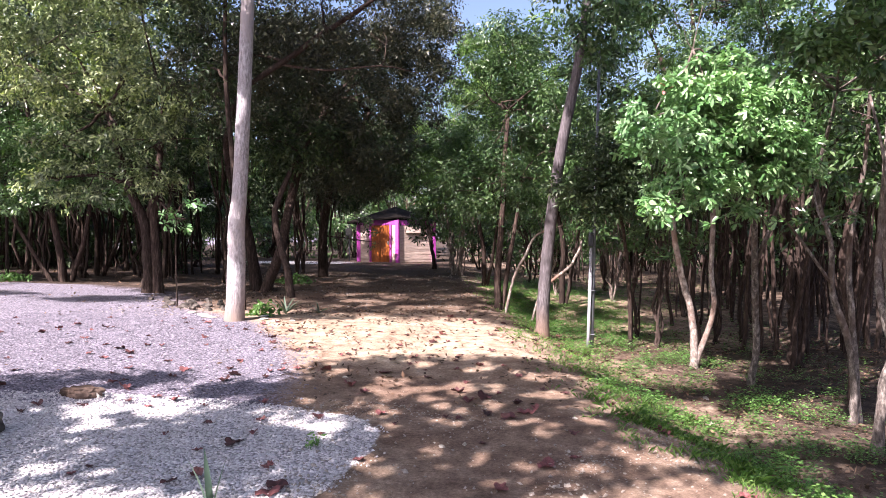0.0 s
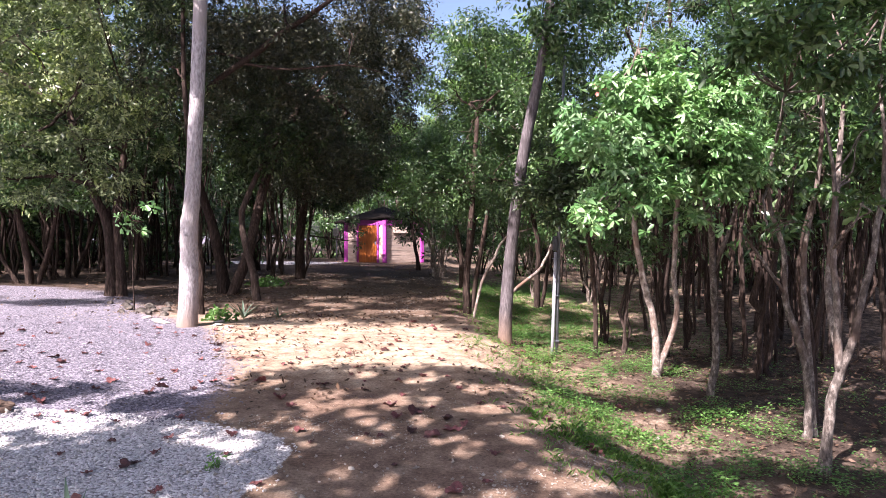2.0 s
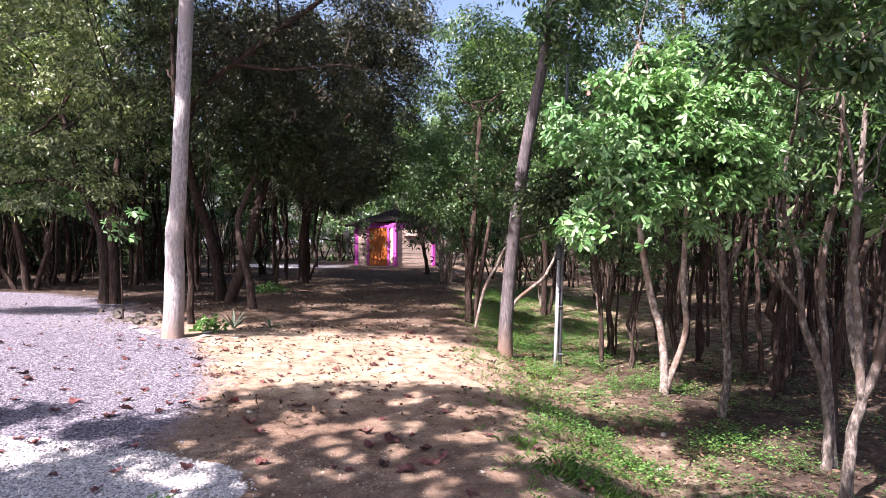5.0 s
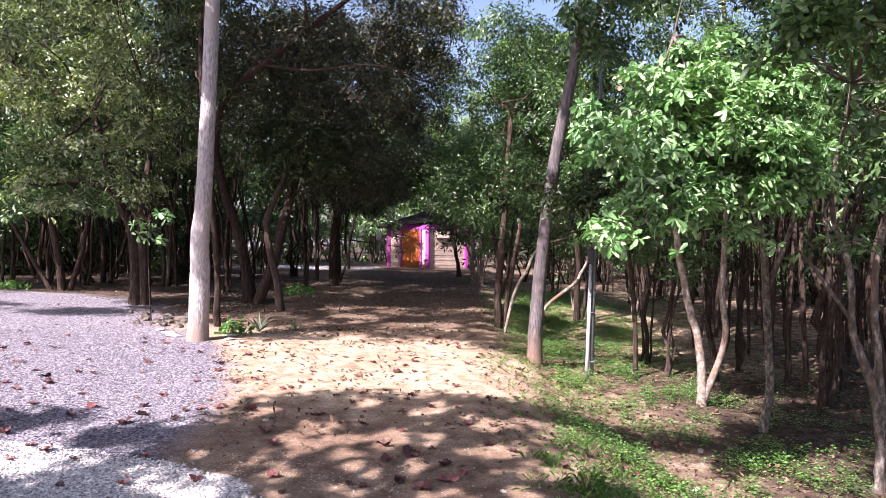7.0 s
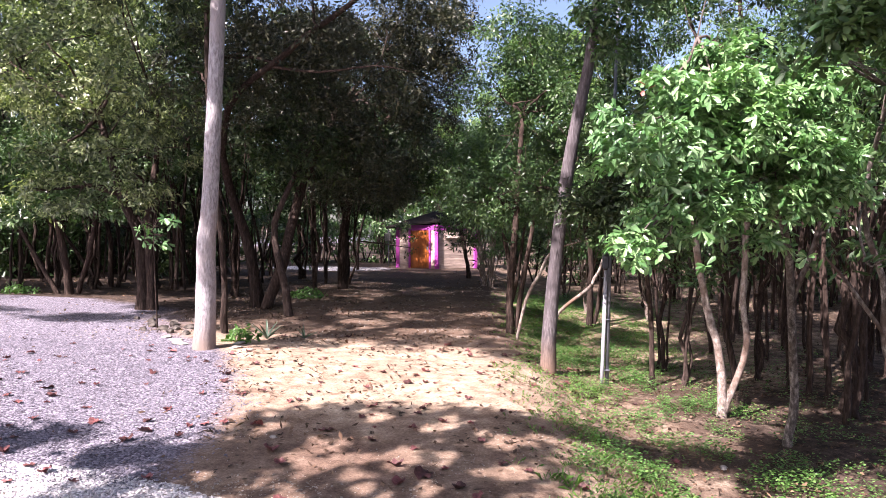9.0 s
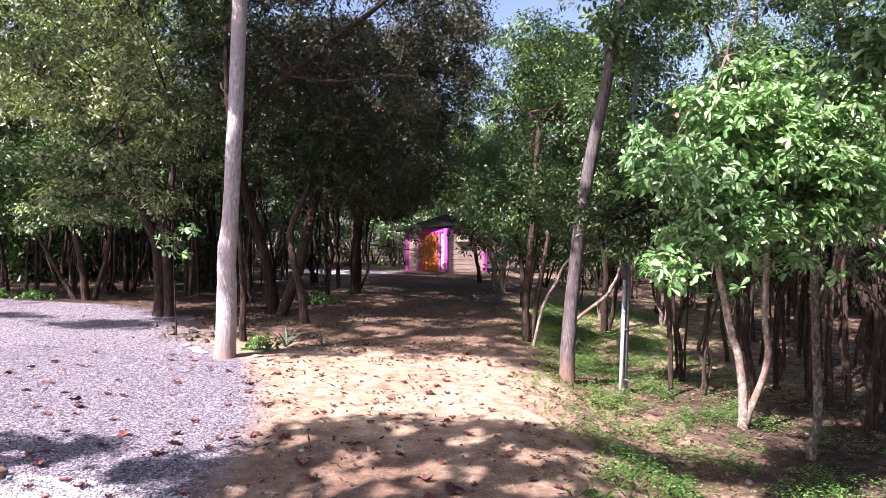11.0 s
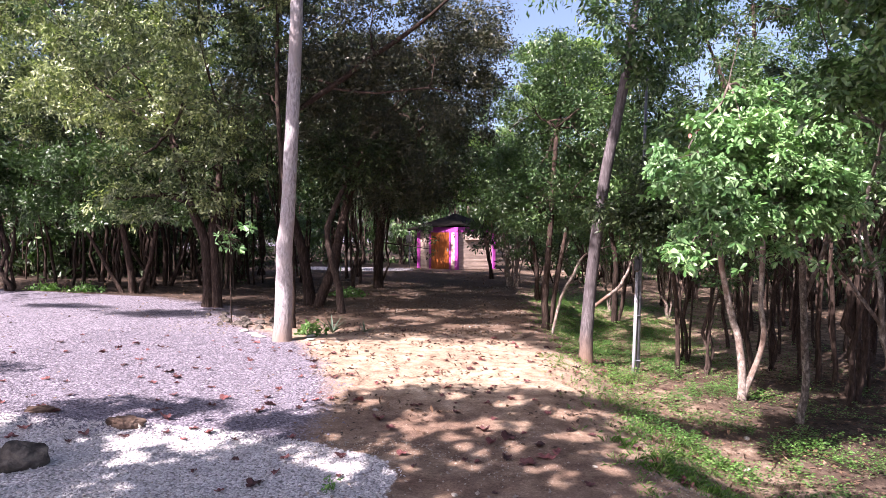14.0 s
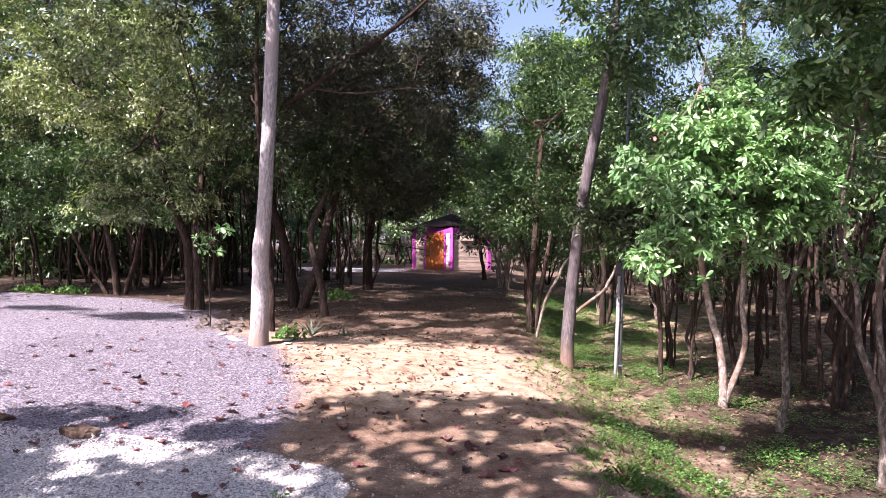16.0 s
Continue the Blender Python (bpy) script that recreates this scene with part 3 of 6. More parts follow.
# ---- the lamp pole ----


def build_pole():
    p = at_ground(2.42, 10.8)
    pole = thing("utility_pole", p, "slim steel pole with pale conduit and dark box", "pole")
    part("mast", Shape().tube([(0.03, 0.03, -0.05, 0.03), (0.07, 0.03, 2.2, 0.027), (0.16, 0.03, 5.4, 0.02)], 12), PIPE_STEEL, pole, "galvanised steel mast")
    part("conduit", Shape().tube([(-0.05, -0.02, -0.05, 0.027), (-0.035, -0.02, 0.3, 0.027), (0.005, -0.02, 1.66, 0.027)], 12), PIPE_WHITE, pole, "pale plastic conduit")
    box = part("junction_box", Shape().box(pose(0.0, -0.03, 1.78), 0.085, 0.09, 0.2, 0.015), BOX_DARK, pole, "dark grey weatherproof box", False)
    part("cap", Shape().tube([(0.0, -0.03, 1.885, 0.05), (0.0, -0.03, 1.91, 0.03)], 10), BOX_DARK, box)
    for z in (0.22, 0.95, 1.55):
        part("clamp", Shape().box(pose(0.012, 0.0, z), 0.118, 0.075, 0.012, 0.004), PIPE_STEEL, pole, smooth=False)


build_pole()

# ---- single trees ----


# sunlit patches of the verge, over which the crowns stand open
VERGE_SUN = ((1.0, 17.4, 0.45), (1.6, 18.6, 0.5), (2.6, 15.6, 0.5), (2.0, 16.4, 0.35), (0.6, 19.6, 0.45), (3.0, 16.8, 0.35), (2.4, 14.6, 0.3), (2.3, 17.0, 0.6), (3.2, 16.5, 0.6), (3.9, 16.2, 0.45), (2.8, 15.7, 0.45), (1.5, 17.6, 0.45), (3.4, 15.4, 0.35), (2.2, 11.6, 0.2))
FLECKS = random.Random(44)
VERGE_SUN += tuple((FLECKS.uniform(-3.4, 0.9), FLECKS.uniform(11.8, 31.0), FLECKS.uniform(0.07, 0.2)) for _ in range(40))


def open_over(p):
    return [(x - p.x, y - p.y, 0.05 - p.z, r) for x, y, r in VERGE_SUN]


def hero_trees():
    # This crown is out of view; its wide boughs are placed to shade the track.
    p = at_ground(-3.3, 9.95, -0.05)
    tree("pale_tree", p, [local(p, [(-3.25, 9.95, 0.0, 0.182), (-3.24, 9.95, 0.3, 0.1511), (-3.215, 9.95, 1.0, 0.1365), (-3.205, 9.95, 1.6, 0.131), (-3.165, 9.95, 2.0, 0.1183), (-3.11, 9.95, 3.0, 0.1092), (-3.0, 9.95, 5.2, 0.1001), (-3.0, 9.9, 6.6, 0.0819), (-3.2, 9.8, 8.0, 0.0455)])],
         local(p, [(-3.9, 10.4, 8.4, 1.5, 1.3, 0.7), (-4.0, 7.2, 8.4, 2.2, 1.6, 1.0), (-6.6, 7.4, 8.2, 1.9, 1.6, 1.0), (-5.5, 10.4, 8.3, 2.2, 1.8, 1.1), (-5.2, 5.3, 7.3, 2.2, 0.75, 0.6), (-3.2, 5.6, 7.5, 1.6, 0.75, 0.6), (-7.3, 5.9, 7.6, 1.5, 0.9, 0.7)]), "tall tree with a smooth pale grey trunk in gravel", BARK_PALE, LEAF_SHADED, 1900, 9, 0.18, 11, segs=16, rough=0.07, crook=0.02, holes=open_over(p))
    p = at_ground(1.62, 10.63, -0.05)
    tree("leaning_tree", p, [local(p, [(1.6, 10.63, -0.25, 0.1395), (1.61, 10.63, 0.0, 0.1116), (1.66, 10.63, 0.87, 0.0986), (1.81, 10.57, 2.24, 0.093), (1.97, 10.52, 3.24, 0.0874), (2.12, 10.47, 3.97, 0.08), (2.25, 10.37, 4.9, 0.0651), (2.4, 10.27, 6.2, 0.0465)])],
         local(p, [(2.15, 10.15, 4.45, 0.6, 0.5, 0.4), (2.45, 10.0, 4.9, 0.75, 0.7, 0.5), (2.6, 10.2, 6.0, 1.5, 1.4, 1.0)]), "leaning tree with a dark ash-grey trunk beside the track", BARK_LEAN, LEAF_MID, 760, 8, 0.12, 12, segs=14, rough=0.07, crook=0.02)
    # Leaves coloured dark to look shaded, since sun would reach them here.
    p = at_ground(3.1, 10.9, -0.05)
    tree("understorey_tree", p, [local(p, [(3.1, 10.9, p.z, 0.04), (3.05, 10.85, 0.8, 0.034), (2.85, 10.6, 1.8, 0.026), (2.5, 10.25, 2.35, 0.014), (2.05, 10.05, 2.5, 0.006)])],
         local(p, [(1.8, 9.95, 2.28, 0.22, 0.18, 0.2), (2.1, 10.0, 2.12, 0.34, 0.24, 0.26), (2.45, 10.1, 2.3, 0.36, 0.26, 0.32), (2.5, 10.15, 1.95, 0.34, 0.24, 0.24), (2.85, 10.3, 2.2, 0.4, 0.3, 0.35), (2.9, 10.4, 2.75, 0.45, 0.35, 0.35), (2.55, 10.2, 2.75, 0.34, 0.28, 0.26)]), "small understorey tree with leaves in shade tones before the pole", BARK_DARK, LEAF_SHADED, 1150, 8, 0.085, 43, gaps=0.2, lump_scale=2.6, hollow=0.2, bough=0.2, limbs="few")
    p = at_ground(-6.2, 13.3, -0.05)
    tree("twin_trunk_tree", p, [local(p, [(-6.26, 13.3, 0.2, 0.14), (-6.24, 13.3, 0.7, 0.105), (-6.3, 13.3, 1.7, 0.095), (-6.6, 13.2, 2.5, 0.085), (-6.9, 13.0, 4.0, 0.06)]), local(p, [(-6.05, 13.35, 0.2, 0.13), (-6.07, 13.35, 0.8, 0.1), (-6.13, 13.35, 2.0, 0.085), (-6.05, 13.5, 3.2, 0.06), (-5.9, 13.3, 4.2, 0.03)])],
         local(p, [(-5.6, 11.6, 6.3, 1.9, 1.7, 1.2), (-4.9, 10.3, 6.4, 1.4, 1.4, 0.9), (-7.4, 12.2, 5.0, 2.1, 1.6, 1.3), (-8.8, 13.0, 5.0, 1.5, 1.2, 0.8), (-6.6, 13.4, 4.2, 1.3, 1.2, 0.7), (-6.4, 12.2, 3.4, 1.2, 0.7, 0.6), (-7.4, 12.3, 3.1, 1.0, 0.7, 0.5), (-5.5, 12.4, 3.2, 0.9, 0.7, 0.55), (-6.7, 12.3, 2.6, 0.7, 0.5, 0.35), (-7.6, 12.4, 2.5, 0.7, 0.5, 0.35), (-5.7, 12.5, 2.7, 0.6, 0.5, 0.3), (-6.2, 12.2, 4.3, 1.2, 0.9, 0.7)]), "old twin-trunked tree with olive leaves at the gravel's edge", BARK_DARK, LEAF_OLIVE, 5600, 9, 0.105, 13, segs=12, crook=0.05, gaps=0.4, spread=0.12, lump_scale=1.3, bough=0.32)
    p = at_ground(-4.3, 14.3, -0.05)
    tree("spreading_tree", p, [local(p, [(-4.3, 14.4, 0.1, 0.15), (-4.45, 14.3, 1.4, 0.11), (-4.7, 13.8, 2.9, 0.08), (-4.2, 12.8, 4.1, 0.062), (-3.0, 12.0, 4.68, 0.052), (-2.1, 11.6, 5.12, 0.045), (-1.3, 11.3, 5.5, 0.034), (-0.6, 11.2, 6.0, 0.02)]), local(p, [(-4.1, 14.2, 0.1, 0.13), (-3.7, 14.3, 1.2, 0.11), (-3.6, 15.1, 2.8, 0.1), (-3.0, 15.8, 4.6, 0.07)]), local(p, [(-3.1, 12.05, 4.64, 0.028), (-2.2, 12.0, 4.5, 0.02), (-1.2, 11.9, 4.55, 0.014), (-0.5, 11.9, 4.4, 0.006)])],
         local(p, [(-2.4, 12.6, 6.0, 1.8, 1.6, 1.3), (-1.3, 13.4, 5.4, 1.5, 1.6, 1.4), (-3.6, 15.0, 5.2, 2.0, 1.9, 1.6), (-2.0, 15.2, 4.2, 1.7, 1.5, 1.1), (-0.8, 15.2, 6.2, 1.2, 1.4, 1.2), (-4.4, 12.8, 4.8, 1.1, 1.2, 1.0), (-2.6, 16.6, 3.1, 1.5, 1.3, 0.8), (-1.0, 16.5, 5.6, 1.0, 1.2, 1.6)]), "wide tree with russet-green leaves in shade tones over the track", BARK_DARK, LEAF_RUSSET, 12500, 9, 0.092, 14, segs=12, gaps=0.22, lump_scale=1.5, holes=open_over(p))
    p = at_ground(-3.27, 13.4, -0.05)
    tree("slanting_tree", p, [local(p, [(-3.25, 13.4, 0.1, 0.09), (-3.45, 13.5, 1.0, 0.075), (-3.75, 13.9, 2.0, 0.065), (-3.3, 14.4, 3.3, 0.05)])],
         local(p, [(-3.2, 14.4, 3.7, 1.1, 1.0, 0.8), (-4.2, 14.0, 3.4, 0.9, 0.8, 0.6)]), "thin slanting tree with a bare lower trunk", BARK_GREY, LEAF_SHADED, 420, 9, 0.12, 15)
    p = at_ground(-3.45, 11.2, -0.05)
    tree("shadowed_tree", p, [local(p, [(-3.53, 11.2, 0.1, 0.06), (-3.57, 11.25, 1.2, 0.048), (-3.72, 11.3, 2.6, 0.046), (-3.85, 11.3, 4.2, 0.042), (-3.8, 11.2, 6.0, 0.03)])],
         local(p, [(-3.9, 11.3, 6.4, 1.0, 0.9, 0.7), (-4.6, 11.5, 5.6, 0.9, 0.8, 0.6), (-4.5, 11.6, 4.3, 0.7, 0.6, 0.4)]), "thin dark tree close behind the pale one", BARK_DARK, LEAF_SHADED, 520, 9, 0.12, 37, gaps=0.2)
    p = at_ground(3.68, 9.5, -0.05)
    tree("forked_tree", p, [local(p, [(3.68, 9.5, -0.5, 0.066), (3.68, 9.5, 0.05, 0.053), (3.6, 9.5, 0.5, 0.047), (3.5, 9.5, 0.85, 0.045), (3.36, 9.45, 1.6, 0.04), (3.22, 9.3, 2.4, 0.03)]), local(p, [(3.7, 9.5, -0.45, 0.05), (3.88, 9.5, 0.05, 0.042), (3.97, 9.5, 0.5, 0.038), (3.92, 9.5, 0.95, 0.036), (3.95, 9.5, 1.8, 0.036), (4.05, 9.4, 3.0, 0.025)])],
         local(p, [(3.3, 9.0, 3.0, 0.9, 0.8, 0.6), (4.1, 9.3, 3.4, 1.0, 0.8, 0.7)]), "slim forked tree with blotched white bark", BARK_WHITE, LEAF_MID, 260, 9, 0.13, 16)
    p = at_ground(4.08, 8.55, -0.05)
    bush = tree("bush_tree", p, [local(p, [(4.1, 8.55, -0.55, 0.055), (4.16, 8.5, 0.06, 0.045), (4.0, 8.2, 1.04, 0.04), (3.75, 7.7, 1.8, 0.035), (3.2, 6.9, 2.3, 0.028)]), local(p, [(4.0, 8.2, 1.04, 0.03), (4.15, 7.9, 1.8, 0.025), (4.1, 7.5, 2.6, 0.015)]), local(p, [(2.72, 6.6, 2.7, 0.009), (2.7, 6.55, 3.1, 0.008), (2.66, 6.5, 3.3, 0.007), (2.76, 6.5, 3.75, 0.003)]), local(p, [(2.66, 6.5, 3.3, 0.006), (2.6, 6.5, 3.4, 0.004), (2.56, 6.48, 3.55, 0.002)])],
         local(p, [(2.28, 5.9, 2.5, 0.5, 0.45, 0.42), (2.72, 6.1, 2.62, 0.42, 0.45, 0.4), (3.15, 6.35, 2.35, 0.5, 0.5, 0.42), (3.55, 6.6, 2.3, 0.42, 0.45, 0.36), (2.5, 5.9, 1.98, 0.36, 0.32, 0.24), (2.95, 6.6, 3.05, 0.4, 0.4, 0.3), (2.1, 5.42, 1.72, 0.24, 0.18, 0.12), (3.45, 6.9, 2.85, 0.5, 0.5, 0.4), (2.85, 6.3, 2.05, 0.32, 0.3, 0.2), (3.36, 6.6, 1.72, 0.14, 0.14, 0.1), (3.0, 6.9, 2.55, 0.5, 0.4, 0.4)]), "leafy small tree with bright green oval leaves", BARK_BLOTCH, LEAF_BUSH, 4600, 8, 0.078, 17, fine=True, spread=0.03, slim=0.36, gaps=0.3, lump_scale=2.6, hollow=0.45, bough=0.2)
    red = leaf_mesh("red_leaf", np.array([(2.1, 5.5, 2.72), (2.12, 5.52, 2.7), (2.09, 5.51, 2.69)]) - np.array(p), np.array([(-0.6, -0.5, 0.3), (0.5, -0.7, 0.2), (-0.2, -0.6, -0.6)]), np.array([(0, -0.6, 1.0), (0.2, -0.7, 1.0), (0, -1.0, 0.3)]), np.array([0.075, 0.07, 0.06]), np.array([0.034, 0.03, 0.03]), RED_LEAF, True)
    part("red_leaf", red, None, bush, "withered pinkish-red leaves")
    p = at_ground(4.56, 7.02, -0.05)
    tree("overhanging_tree", p, [local(p, [(4.514, 6.972, -0.77, 0.0622), (4.538, 6.972, -0.414, 0.0442), (4.55, 6.972, -0.142, 0.039), (4.479, 6.972, 0.321, 0.0375), (4.301, 6.948, 0.795, 0.0338), (4.218, 6.842, 1.375, 0.027), (3.981, 6.664, 1.98, 0.0195), (3.922, 6.19, 2.809, 0.0158)]), local(p, [(4.645, 7.079, -0.77, 0.0488), (4.633, 7.079, -0.153, 0.0353), (4.538, 7.019, 0.676, 0.0323), (4.491, 6.972, 1.375, 0.0285), (4.597, 6.901, 2.193, 0.0225), (4.455, 6.545, 3.165, 0.0135)]), local(p, [(4.277, 6.924, 0.913, 0.0195), (3.981, 6.901, 1.328, 0.015), (3.744, 6.782, 1.565, 0.009)])],
         local(p, [(3.12, 4.75, 2.75, 0.26, 0.24, 0.24), (3.35, 4.7, 3.05, 0.34, 0.3, 0.26), (3.2, 4.6, 3.5, 0.4, 0.35, 0.22), (3.7, 4.9, 3.35, 0.34, 0.3, 0.28), (3.6, 5.0, 2.75, 0.25, 0.22, 0.2), (3.55, 4.7, 3.75, 0.5, 0.4, 0.2), (4.2, 5.2, 3.5, 0.45, 0.4, 0.3), (3.68, 5.5, 1.6, 0.09, 0.07, 0.06)]), "multi-stemmed tree with large dark green leaves overhead", BARK_BLOTCH, LEAF_MID, 1500, 8, 0.078, 18, fine=True, spread=0.05, gaps=0.42, lump_scale=3.2, hollow=0.25, bough=0.2)
    p = at_ground(4.17, 5.95, -0.05)
    tree("near_sapling", p, [local(p, [(4.157, 5.934, -0.675, 0.0691), (4.192, 5.934, -0.335, 0.049), (4.226, 5.934, 0.029, 0.0439), (4.305, 5.934, 0.324, 0.041), (4.384, 5.934, 0.505, 0.0346), (4.475, 5.934, 0.902, 0.031), (4.589, 5.945, 1.391, 0.0281), (4.725, 6.036, 2.072, 0.0216), (4.759, 6.149, 2.98, 0.0115)]), local(p, [(4.294, 5.934, 0.301, 0.0367), (4.271, 5.922, 0.596, 0.0324), (4.26, 5.922, 0.937, 0.0295), (4.226, 5.922, 1.391, 0.0245), (4.248, 5.979, 2.094, 0.0166), (4.123, 6.036, 2.832, 0.0101)]), local(p, [(4.328, 5.968, 0.426, 0.0367), (4.362, 6.263, 1.05, 0.0346), (4.555, 6.49, 1.958, 0.0288), (4.759, 6.717, 3.207, 0.0166)]), local(p, [(4.26, 5.979, 2.072, 0.0108), (4.418, 6.036, 2.23, 0.0079), (4.509, 6.036, 2.412, 0.0058), (4.646, 6.092, 2.457, 0.0036)]), local(p, [(4.237, 5.979, 1.901, 0.0101), (4.396, 5.945, 2.072, 0.0072), (4.441, 5.979, 2.299, 0.005), (4.555, 5.922, 2.582, 0.0022)])],
         local(p, [(4.75, 6.6, 3.2, 0.7, 0.6, 0.5), (4.15, 5.35, 1.75, 0.12, 0.12, 0.1), (5.3, 6.8, 2.7, 0.7, 0.6, 0.45), (4.4, 5.3, 2.9, 0.4, 0.4, 0.3), (4.9, 5.9, 3.7, 0.7, 0.6, 0.4), (4.2, 6.9, 3.5, 0.55, 0.5, 0.35), (5.7, 7.6, 3.4, 0.8, 0.7, 0.6), (4.1, 6.3, 2.6, 0.35, 0.3, 0.25), (5.0, 7.2, 2.1, 0.5, 0.5, 0.3), (5.2, 8.0, 4.4, 1.0, 0.9, 0.5), (6.3, 8.6, 4.2, 1.1, 1.0, 0.6), (5.8, 6.8, 4.6, 1.0, 0.8, 0.4)]), "crooked young tree with blotched pale grey bark", BARK_BLOTCH, LEAF_MID, 2300, 9, 0.095, 19, fine=True, spread=0.06, gaps=0.4, lump_scale=2.4, hollow=0.3, bough=0.28)
    p = at_ground(4.95, 7.6, -0.05)
    tree("wood_edge_tree", p, [local(p, [(4.9, 7.6, -0.55, 0.07), (4.88, 7.6, 0.2, 0.05), (4.7, 7.5, 1.2, 0.042), (4.85, 7.3, 2.3, 0.03)]), local(p, [(4.9, 7.6, 0.1, 0.04), (5.05, 7.6, 1.0, 0.034), (5.35, 7.5, 2.0, 0.025)])],
         local(p, [(4.8, 7.4, 2.6, 0.5, 0.5, 0.35), (5.4, 7.6, 2.4, 0.5, 0.5, 0.35), (5.0, 7.9, 3.2, 0.6, 0.6, 0.4)]), "slim dark tree at the edge of the wood", BARK_DARK, LEAF_MID, 420, 8, 0.11, 33, gaps=0.3, lump_scale=2.0, hollow=0.3)

    p = at_ground(-9.2, 15.2, -0.05)
    tree("edge_tree", p, [local(p, [(-9.2, 15.2, 0.2, 0.1), (-9.3, 15.1, 1.5, 0.075), (-9.6, 14.9, 3.2, 0.06), (-9.8, 14.7, 5.0, 0.04)]), local(p, [(-9.1, 15.3, 0.2, 0.065), (-8.6, 15.2, 1.8, 0.05), (-8.2, 14.9, 3.6, 0.035)]), local(p, [(-9.4, 15.2, 0.2, 0.06), (-10.0, 15.1, 1.3, 0.045), (-10.8, 15.0, 2.8, 0.03)])],
         local(p, [(-9.6, 14.4, 5.4, 1.7, 1.4, 0.8), (-11.6, 14.8, 6.2, 2.0, 1.6, 1.0), (-8.0, 14.4, 6.4, 1.8, 1.5, 1.0), (-12.6, 14.8, 4.4, 1.6, 1.2, 0.8), (-10.8, 13.8, 7.4, 2.0, 1.6, 0.9), (-7.0, 14.6, 4.6, 1.2, 1.0, 0.7), (-9.0, 14.6, 3.9, 1.1, 0.9, 0.45)]), "leafy tree with sunlit grey-green leaves at the gravel's edge", BARK_DARK, LEAF_OLIVE, 5600, 9, 0.105, 23, segs=10, gaps=0.4, lump_scale=1.3, spread=0.12, bough=0.32)
    p = at_ground(-9.6, 17.3, -0.05)
    tree("edge_tree", p, [local(p, [(-9.6, 17.3, 0.2, 0.08), (-9.5, 17.2, 1.6, 0.06), (-9.8, 17.0, 3.4, 0.04)]), local(p, [(-9.5, 17.4, 0.2, 0.06), (-8.8, 17.2, 1.8, 0.045), (-8.2, 17.0, 3.8, 0.03)]), local(p, [(-9.7, 17.3, 0.2, 0.05), (-10.7, 17.0, 1.8, 0.04), (-11.5, 16.7, 3.2, 0.025)])],
         local(p, [(-10.1, 14.1, 3.5, 1.3, 0.7, 0.55), (-8.5, 14.3, 3.7, 1.0, 0.7, 0.5), (-11.9, 14.2, 3.3, 1.2, 0.8, 0.6), (-10.8, 14.6, 2.8, 1.0, 0.7, 0.35), (-7.2, 14.9, 3.3, 0.9, 0.7, 0.5), (-13.4, 14.4, 3.4, 1.2, 0.8, 0.7), (-9.2, 14.8, 2.9, 0.9, 0.7, 0.35), (-10.1, 14.3, 2.4, 1.1, 0.6, 0.4), (-8.6, 14.5, 2.4, 0.9, 0.6, 0.4), (-12.0, 14.5, 2.4, 1.2, 0.7, 0.4), (-7.5, 14.3, 2.5, 0.8, 0.6, 0.4), (-13.6, 14.6, 2.5, 1.0, 0.7, 0.5)]), "fresh green leafy tree behind the gravel clearing", BARK_DARK, LEAF_MID, 4800, 9, 0.09, 29, gaps=0.36, spread=0.13, lump_scale=1.6)
    p = at_ground(-4.75, 11.3, -0.02)
    tree("sapling", p, [local(p, [(-4.75, 11.3, 0.1, 0.014), (-4.72, 11.2, 0.9, 0.011), (-4.6, 10.95, 1.75, 0.007)])],
         local(p, [(-4.42, 10.85, 1.98, 0.2, 0.15, 0.08), (-4.72, 10.95, 1.84, 0.26, 0.2, 0.1), (-4.6, 11.0, 1.66, 0.15, 0.12, 0.08)]), "thin sapling with a spray of bright leaves", BARK_DARK, LEAF_BUSH, 19, 8, 0.12, 31, fine=True, spread=0.05)
    p = at_ground(1.0, 13.1, -0.05)
    tree("roadside_tree", p, [local(p, [(0.98, 13.1, -0.1, 0.075), (1.0, 13.1, 0.9, 0.065), (1.1, 13.2, 2.2, 0.055), (1.2, 13.4, 4.0, 0.04)]), local(p, [(1.06, 13.15, -0.1, 0.05), (1.25, 13.2, 1.1, 0.045), (1.5, 13.3, 2.6, 0.03)])],
         local(p, [(1.1, 12.7, 2.75, 0.4, 0.25, 0.35), (1.15, 12.75, 3.4, 0.4, 0.25, 0.35), (1.2, 12.8, 4.0, 0.4, 0.25, 0.35), (0.8, 12.9, 2.35, 0.8, 0.6, 0.45), (1.6, 13.0, 2.45, 0.7, 0.6, 0.45), (0.3, 13.2, 2.7, 0.6, 0.5, 0.4), (0.9, 13.3, 2.9, 0.9, 0.8, 0.7), (1.5, 13.5, 3.9, 1.1, 1.0, 0.9), (0.7, 13.6, 4.4, 0.8, 0.9, 0.7), (2.2, 13.4, 3.0, 0.9, 0.9, 0.8), (1.3, 13.6, 5.3, 0.9, 0.9, 0.8), (2.4, 12.6, 4.4, 0.9, 0.9, 0.9)]), "slim two-stemmed tree leaning over the grass verge", BARK_DARK, LEAF_MID, 5200, 9, 0.085, 24, gaps=0.1, holes=open_over(p))
    p = at_ground(2.6, 15.6, -0.05)
